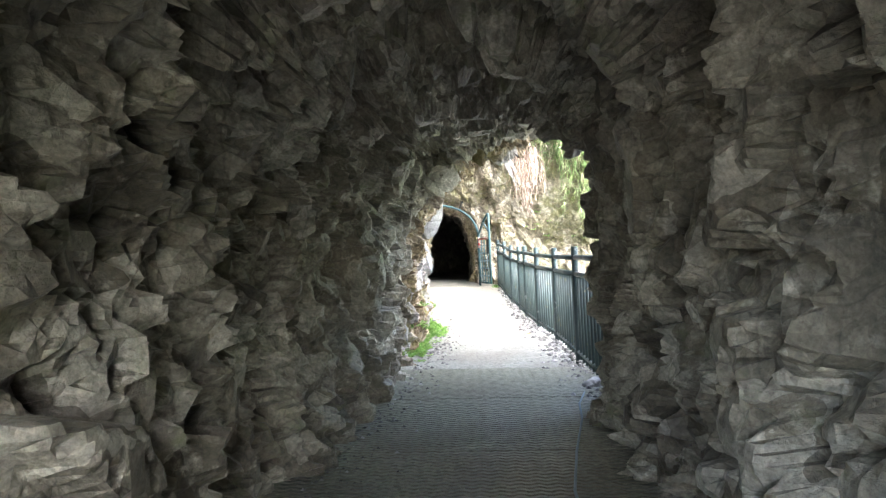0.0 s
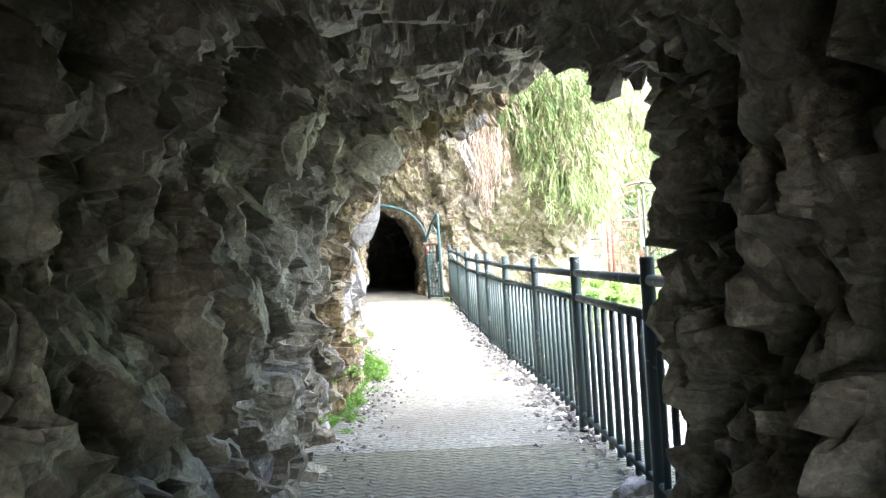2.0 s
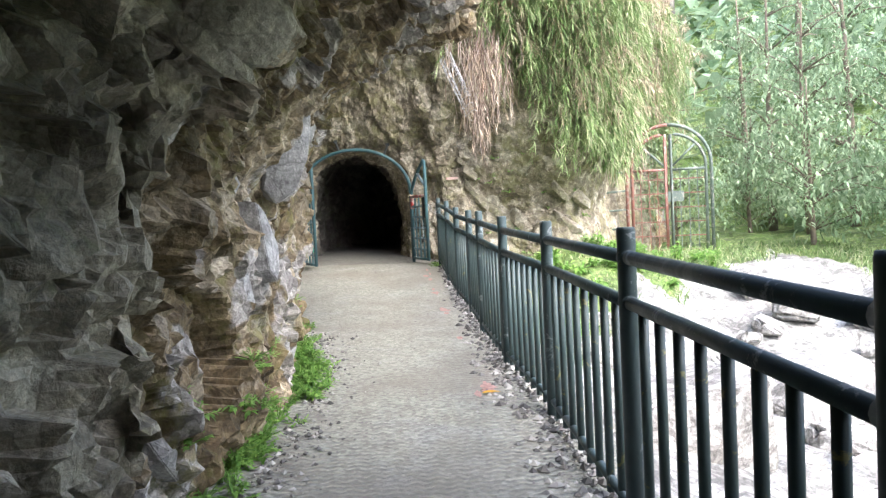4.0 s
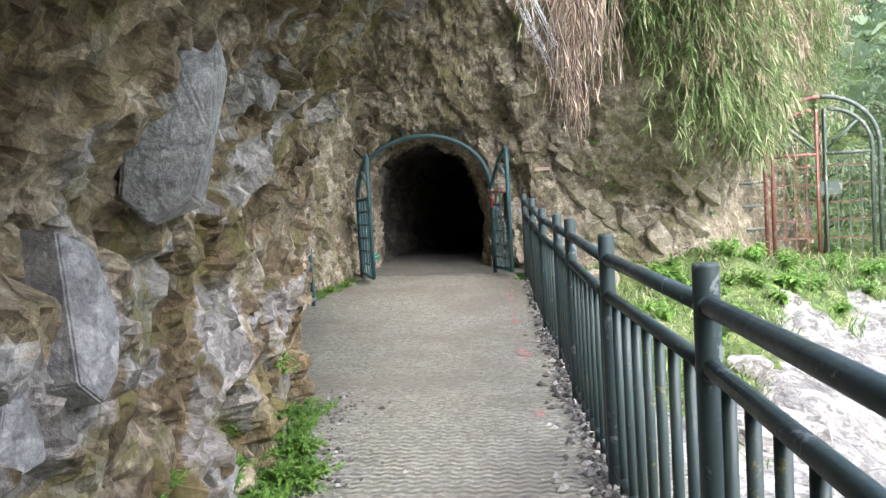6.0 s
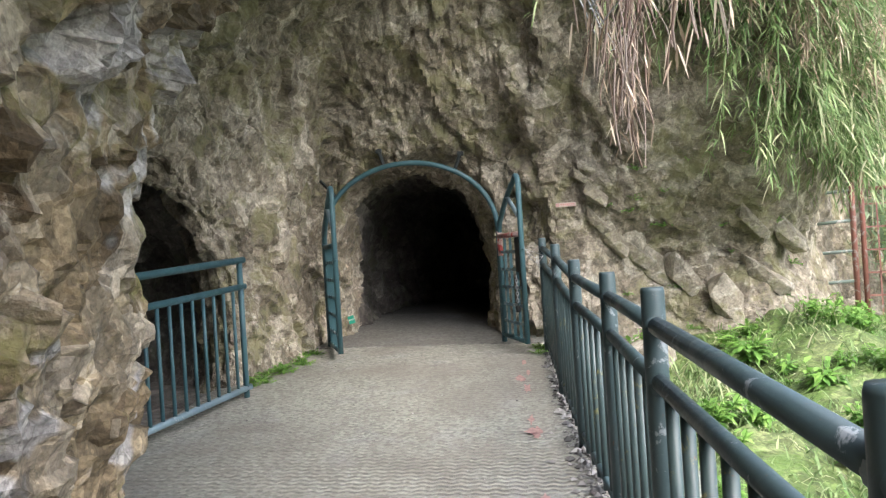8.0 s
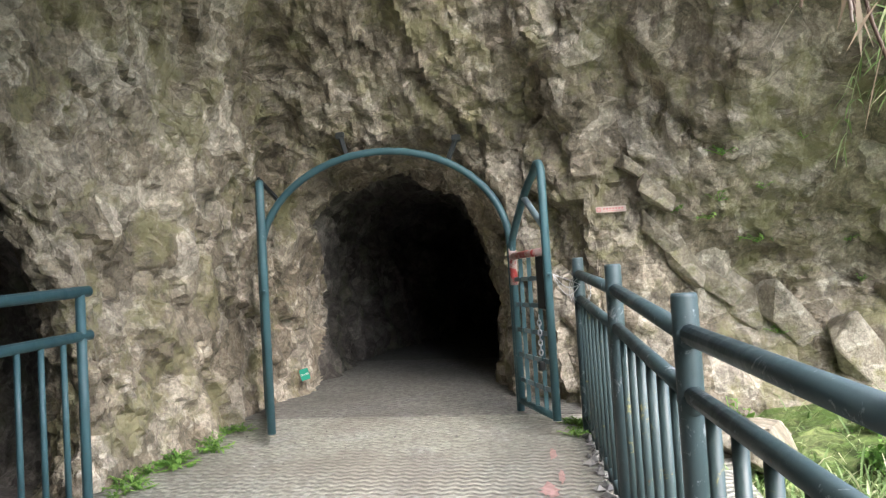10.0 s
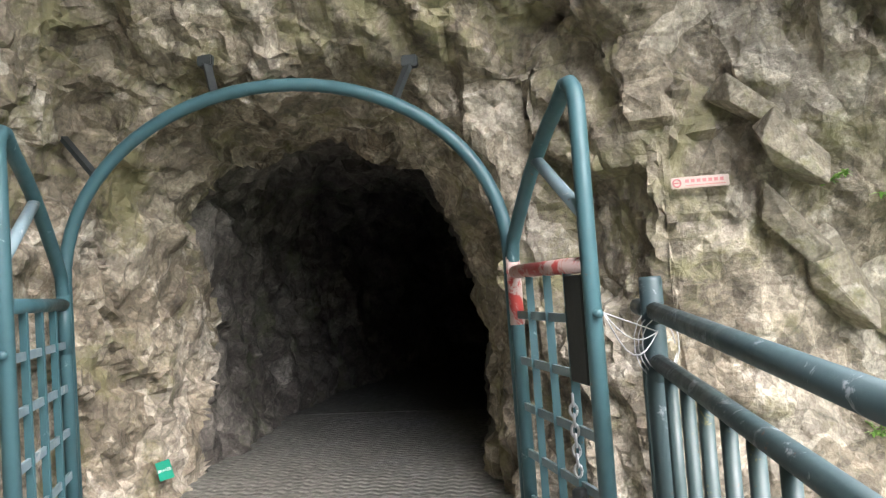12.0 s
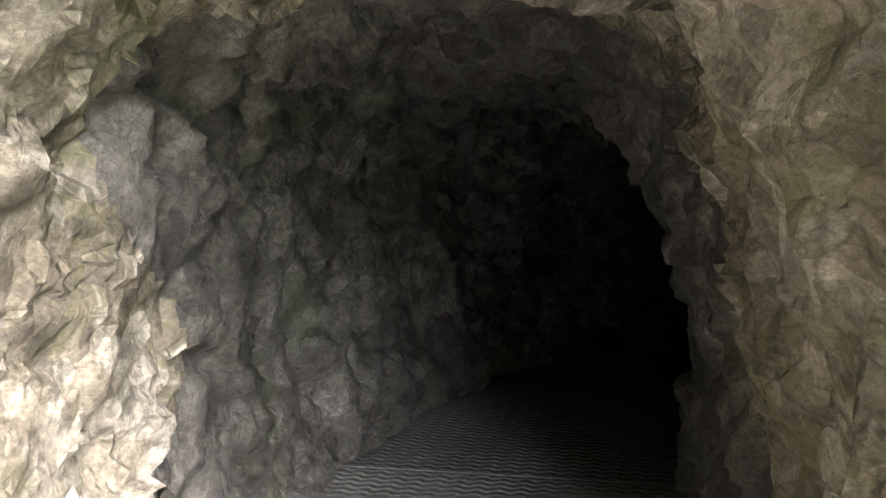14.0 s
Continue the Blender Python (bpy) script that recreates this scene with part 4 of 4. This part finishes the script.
M_FAR = leaf_material("far foliage", [(0.0, (0.15, 0.23, 0.12)), (0.5, (0.25, 0.34, 0.2)), (1.0, (0.38, 0.46, 0.3))])
M_BARK = plain("bark", (0.16, 0.13, 0.1), 0.9, 0, 0.3, 12)
M_YELLOW = leaf_material("yellow leaf", [(0.0, (0.6, 0.33, 0.03)), (1.0, (0.7, 0.42, 0.05))])


class Blades:
    """Gathers narrow bent leaves into one mesh."""

    def __init__(self):
        self.V, self.F = [], []

    def add(self, base, way, length, width, droop, segs=3):
        way = np.array(way, float)
        way /= np.linalg.norm(way) + 1e-9
        side = np.cross(way, (0, 0, 1))
        side /= np.linalg.norm(side) + 1e-6
        n = len(self.V)
        for k in range(segs + 1):
            s = k / segs
            p = np.array(base) + way * length * s + np.array((0, 0, -droop * length * s * s))
            w = width / 2 * max(0.05, math.sin(math.pi * min(0.97, 0.12 + 0.86 * s)))
            fold = np.array((0, 0, 0.25 * w))
            self.V += [(p - side * w + fold).tolist(), p.tolist(), (p + side * w + fold).tolist()]
        for k in range(segs):
            a = n + 3 * k
            self.F += [(a, a + 1, a + 4, a + 3), (a + 1, a + 2, a + 5, a + 4)]

    def make(self, name, material, parent=None, label=""):
        return mesh_object(name, self.V, self.F, material, True, parent, label)


def spray(seed, stems, reach, green, label):
    """A drooping clump of bamboo grass: arching stems with narrow leaves, part of them dry."""
    rng = np.random.RandomState(seed)
    top = tagged(new("hanging_bamboo_grass"), label, "grass", "hanging grass")
    fresh, dry, stem = Blades(), Blades(), bmesh.new()
    for _ in range(stems):
        a = rng.uniform(-1.3, 1.3)
        out = np.array((math.sin(a) * 0.8, -math.cos(a), rng.uniform(-0.2, 0.7)))
        L, droop = reach * rng.uniform(0.5, 1.1), rng.uniform(0.45, 1.15)
        root = rng.normal(0, 0.12, 3) * (1.6, 0.4, 1.0)
        pts = [root + out * L * 0.55 * s + np.array((0, 0, -droop * L * s * s)) for s in np.linspace(0, 1, 6)]
        tube(stem, pts, [0.004, 0.0035, 0.003, 0.0025, 0.002, 0.0015], 4, False)
        kind = fresh if rng.rand() < green else dry
        for k in range(30):
            s = rng.uniform(0.2, 1.0)
            p = root + out * L * 0.55 * s + np.array((0, 0, -droop * L * s * s))
            q = rng.normal(0, 0.8, 3) + out * 0.6 + (0, 0, -0.5 * s)
            kind.add(p, q, rng.uniform(0.09, 0.2), rng.uniform(0.008, 0.017), rng.uniform(0.2, 0.8))
    tagged(part("stalk", stem, M_BAMBOO if green > 0.5 else M_DRY, top), kind="stuff")
    if fresh.V:
        fresh.make("foliage", M_BAMBOO, top, "green narrow leaves")
    if dry.V:
        dry.make("dry_foliage", M_DRY, top, "straw-coloured dry leaves")
    return top


sprays = [spray(31, 16, 0.8, 0.85, "green bamboo grass drooping over the cliff edge"), spray(32, 14, 0.95, 0.55, "half-dry bamboo grass drooping over the cliff edge"),
          spray(33, 14, 0.9, 0.12, "dry straw-coloured grass hanging from the cliff"), spray(34, 20, 1.0, 0.75, "dense bamboo grass drooping over the cliff edge")]


def seats(keep, count, seed):
    """Places picked on the rock's skin."""
    k = np.flatnonzero(keep)
    return skin[np.random.RandomState(seed).choice(k, count, replace=False)] if len(k) else []


sx, sy, sz = skin.T
face = (sx > 1.3) & (sx < 6.4) & (sy > 15.0) & (sy < 24) & (sz < 5.4)
low_edge = np.interp(sx, (1.3, 2.0, 2.5, 3.1, 3.8, 4.4, 5.8), (4.2, 3.7, 3.0, 2.75, 2.7, 3.2, 3.0))
rng = random.Random(41)
spots = [*seats(face & (sz > low_edge), 190, 42), *seats((sx > 0.95) & (sx < 2.2) & (sy > 12.6) & (sy < 14.2) & (sz > 3.0) & (sz < 4.6), 40, 43)]
for n, p in enumerate(spots):
    kind = sprays[rng.choice((0, 0, 0, 1, 1, 2, 3, 3))]
    m = pose(*p, rng.uniform(-10, 10), rng.uniform(-10, 10), rng.uniform(-50, 70)) @ Matrix.Scale(rng.uniform(0.8, 1.25), 4)
    if n < 4:
        sprays[n].matrix_basis = m
    else:
        c = copy_thing(kind, m)
        c.scale = m.to_scale()


def root_clump(x, y, z, seed, n, length, spread):
    rng = np.random.RandomState(seed)
    top = tagged(new("hanging_roots"), "tangle of dry brown roots and stalks hanging from the overhang", "roots")
    strands, husks = bmesh.new(), Blades()
    for _ in range(n):
        p = np.array((x, y, z)) + rng.normal(0, 1, 3) * (spread, spread * 1.3, 0.12)
        L = length * rng.uniform(0.35, 1.1)
        w = rng.normal(0, 0.05, 2)
        pts = [p + (w[0] * s + 0.02 * math.sin(5 * s + w[1] * 90), w[1] * s + 0.02 * math.cos(4 * s + w[0] * 90), -L * s) for s in np.linspace(0, 1, 7)]
        tube(strands, pts, rng.uniform(0.0018, 0.005), 4, False)
        for _ in range(3):
            s = rng.uniform(0.2, 1)
            husks.add(p + (w[0] * s, w[1] * s, -L * s), (rng.normal(0, 0.5), rng.normal(0, 0.5), -1), rng.uniform(0.08, 0.2), 0.012, 0.1, 2)
    tagged(part("root_tangle", strands, M_ROOT, top), kind="stuff")
    tagged(husks.make("husk_tangle", M_DRY, top), kind="stuff")
    return top


root_clump(0.98, 13.9, 3.1, 51, 64, 0.62, 0.14)
root_clump(0.8, 13.6, 3.25, 52, 50, 0.6, 0.12)
root_clump(1.02, 13.2, 3.15, 53, 40, 0.5, 0.13)
root_clump(1.02, 15.0, 2.85, 54, 36, 0.75, 0.05)


def hanging_mesh():
    """Torn rockfall netting that sags from the overhang."""
    top = tagged(new("rockfall_netting"), "torn grey wire netting sagging from the overhang", "netting")
    rng = np.random.RandomState(61)
    P = lambda i, j: Vector((0.58 + 0.05 * math.sin(i * 0.7) + 0.03 * j, 13.2 + 0.085 * i + 0.02 * math.sin(j), 3.1 - 0.075 * j - 0.02 * math.sin(i * 1.3)))
    for i in range(14):
        part("wire", tube(bmesh.new(), [P(i, j) for j in range(0, 5 + int(rng.randint(0, 5)))], 0.003, 4, False), M_WIRE, top)
    for j in range(9):
        a = int(rng.randint(0, 5))
        part("wire", tube(bmesh.new(), [P(i, j) for i in range(a, 9 + int(rng.randint(0, 5)))], 0.003, 4, False), M_WIRE, top)
    return top


hanging_mesh()


def weed(seed, n, height, size, material, label, name="leafy_weed"):
    rng = np.random.RandomState(seed)
    top = tagged(new(name), label, "plant", "weeds")
    b, stem = Blades(), bmesh.new()
    for _ in range(n):
        a = rng.uniform(0, 6.28)
        tip = np.array((math.cos(a) * rng.uniform(0, 0.14), math.sin(a) * rng.uniform(0, 0.14), height * rng.uniform(0.4, 1.0)))
        tube(stem, [(0, 0, 0), tip * (0.5, 0.5, 0.6), tip], 0.0025, 4, False)
        for k in range(7):
            s = rng.uniform(0.4, 1)
            b.add(tip * s, (math.cos(a + rng.normal(0, 1.2)), math.sin(a + rng.normal(0, 1.2)), rng.uniform(-0.2, 0.6)), size * rng.uniform(0.6, 1.3), size * 0.42, rng.uniform(0.1, 0.5), 2)
    tagged(part("stalk", stem, M_LEAF, top), kind="stuff")
    b.make("foliage", material, top)
    return top


weeds = [weed(71, 12, 0.10, 0.04, M_LEAF, "fresh green leafy weed at the foot of the rock"), weed(72, 10, 0.07, 0.034, M_LEAF, "low green weed at the foot of the rock"), weed(73, 14, 0.28, 0.10, M_LEAF, "broad-leaved green weed on the bank"), weed(74, 12, 0.3, 0.09, M_LEAF, "bushy green weed on the bank")]
rng = random.Random(72)
spots = []
for _ in range(110):
    y = rng.choice((rng.uniform(9.3, 11.8), rng.uniform(8.6, 13.2), rng.uniform(10.6, 12.8)))
    x = float(LEFT(y)) - 0.04 + abs(rng.gauss(0, 0.12))
    spots.append((x, y, float(floor_z(x, y)), rng.choice((0, 1))))
for p in seats((skin[:, 0] < -0.3) & (skin[:, 1] > 8.6) & (skin[:, 1] < 12.8) & (skin[:, 2] > 0.25) & (skin[:, 2] < 0.8) & (skin[:, 0] > -1.1), 34, 73):
    spots.append((*p, rng.choice((0, 1, 1))))
for _ in range(16):
    y = rng.uniform(17.2, 18.5)
    x = float(np.interp(y, (17.2, 18.5), (-2.15, -1.95))) + rng.uniform(-0.05, 0.15)
    spots.append((x, y, float(floor_z(x, y)), 1))
for _ in range(8):
    y = rng.uniform(18.2, 18.6)
    x = rng.uniform(0.38, 0.62)
    spots.append((x, y, float(floor_z(x, y)), 1))
for _ in range(140):
    x, y = rng.uniform(1.3, 6.0), rng.uniform(13.0, 19.0)
    if y < bank_edge(x, y):
        continue
    spots.append((x, y, float(ground_z(np.array(x), np.array(y))), rng.choice((2, 3, 2, 3, 0))))
for p in seats((skin[:, 0] > 0.9) & (skin[:, 0] < 3.5) & (skin[:, 1] > 17.5) & (skin[:, 1] < 19.3) & (skin[:, 2] > 0.7) & (skin[:, 2] < 2.4), 16, 74):
    spots.append((*p, 1))
used = set()
for x, y, z, k in spots:
    m = pose(x, y, z - 0.01, rng.uniform(-12, 12), rng.uniform(-12, 12), rng.uniform(0, 360))
    s = rng.uniform(0.7, 1.35)
    if k not in used:
        used.add(k)
        weeds[k].matrix_basis = m
    else:
        copy_thing(weeds[k], m).scale = (s, s, s)

# grass of the bank, and moss-like tufts by the path
rngn = np.random.RandomState(81)
g = Blades()
for _ in range(24000):
    x, y = rngn.uniform(1.25, 8.0), rngn.uniform(11.5, 20.0)
    if y < bank_edge(x, y) - 0.3 and x < 7:
        continue
    z = float(ground_z(np.array(x), np.array(y)))
    a = rngn.uniform(0, 6.28)
    g.add((x, y, z - 0.02), (math.cos(a) * 0.5, math.sin(a) * 0.5, 1.0), rngn.uniform(0.12, 0.42), rngn.uniform(0.008, 0.018), rngn.uniform(0.3, 0.9), 3)
tagged(g.make("bank_grass", M_BAMBOO), "long green grass on the stream bank", "grass", kind="stuff")


def tree(seed, height, spread, label):
    """A slender tapered trunk with limbs and an uneven crown of small leaves."""
    rng = np.random.RandomState(seed)
    top = tagged(new("tree"), label, "tree", "trees across the stream")
    wood, crown = bmesh.new(), Blades()
    trunk = [np.array((0.15 * math.sin(2.1 * s + seed), 0.12 * math.cos(1.7 * s), height * s)) for s in np.linspace(0, 1, 8)]
    tube(wood, trunk, [0.09 * (1 - 0.85 * s) * height / 5 for s in np.linspace(0, 1, 8)], 8)
    for k in range(22):
        s = rng.uniform(0.15, 1.0)
        a = rng.uniform(0, 6.28)
        root = trunk[int(s * 7)]
        L = spread * rng.uniform(0.5, 1.1) * (1.15 - 0.6 * s)
        tip = root + np.array((math.cos(a) * L, math.sin(a) * L, L * rng.uniform(0.1, 0.7)))
        tube(wood, [root, (root + tip) / 2 + (0, 0, 0.1 * L), tip], [0.025 * height / 5, 0.015 * height / 5, 0.006], 5)
        for c in range(7):
            mid = root + (tip - root) * rng.uniform(0.35, 1.1) + rng.normal(0, 0.16, 3)
            for _ in range(16):
                crown.add(mid + rng.normal(0, 0.17, 3), rng.normal(0, 1, 3) + (0, 0, -0.2), rng.uniform(0.08, 0.17), rng.uniform(0.03, 0.06), 0.3, 2)
    part("trunk", wood, M_BARK, top)
    crown.make("crown", M_FAR, top)
    return top


trees = [tree(91, 5.0, 1.6, "slender broadleaf tree with pale green foliage"), tree(92, 3.2, 1.4, "bushy broadleaf shrub with pale green foliage"), tree(93, 6.5, 1.9, "tall broadleaf tree with light green foliage")]
rng = random.Random(95)
places = [(7.2, 19.2, 1), (8.4, 21.5, 0), (8.0, 23.4, 1), (8.4, 18.2, 1), (9.6, 20.4, 0), (9.4, 25.5, 2), (10.5, 24, 2), (12, 19.5, 0), (11.0, 16.5, 1), (9.5, 27.5, 2), (13.5, 26, 2), (14, 22, 2), (16, 18, 2), (12.5, 30, 2), (17, 28, 2), (9.0, 14.0, 1), (12.5, 13, 0), (15, 14, 2), (8.0, 31, 2), (19, 23, 2), (16, 34, 2), (21, 32, 2), (11.5, 10.5, 1), (15, 9.5, 0), (5.4, 21.6, 1)]
for n, (x, y, k) in enumerate(places):
    m = pose(x, y, float(ground_z(np.array(float(x)), np.array(float(y)))) - 0.1, 0, 0, rng.uniform(0, 360))
    s = rng.uniform(0.85, 1.3)
    if n in (0, 1, 5):
        trees[k].matrix_basis = m
    else:
        copy_thing(trees[k], m).scale = (s, s, s)

# far woods on the slopes of the gorge
w = Blades()
for _ in range(16000):
    x, y = rngn.uniform(9, 60), rngn.uniform(8, 70)
    z = float(ground_z(np.array(x), np.array(y)))
    s = 0.25 + 0.012 * (x + y)
    w.add((x, y, z + rngn.uniform(0, 1.6)), rngn.normal(0, 1, 3), s * rngn.uniform(0.7, 1.5), s * 0.6, 0.3, 2)
tagged(w.make("far_woods", M_FAR), "distant light green woods on the gorge slope", "woods", kind="stuff")

b = Blades()
x, y = 0.62, 10.72
b.add((x, y, float(floor_z(x, y)) + 0.02), (1, 0.25, 0.05), 0.13, 0.06, 0.08, 5)
tagged(b.make("fallen_leaf", M_YELLOW), "yellow fallen leaf lying on the path", "leaf")
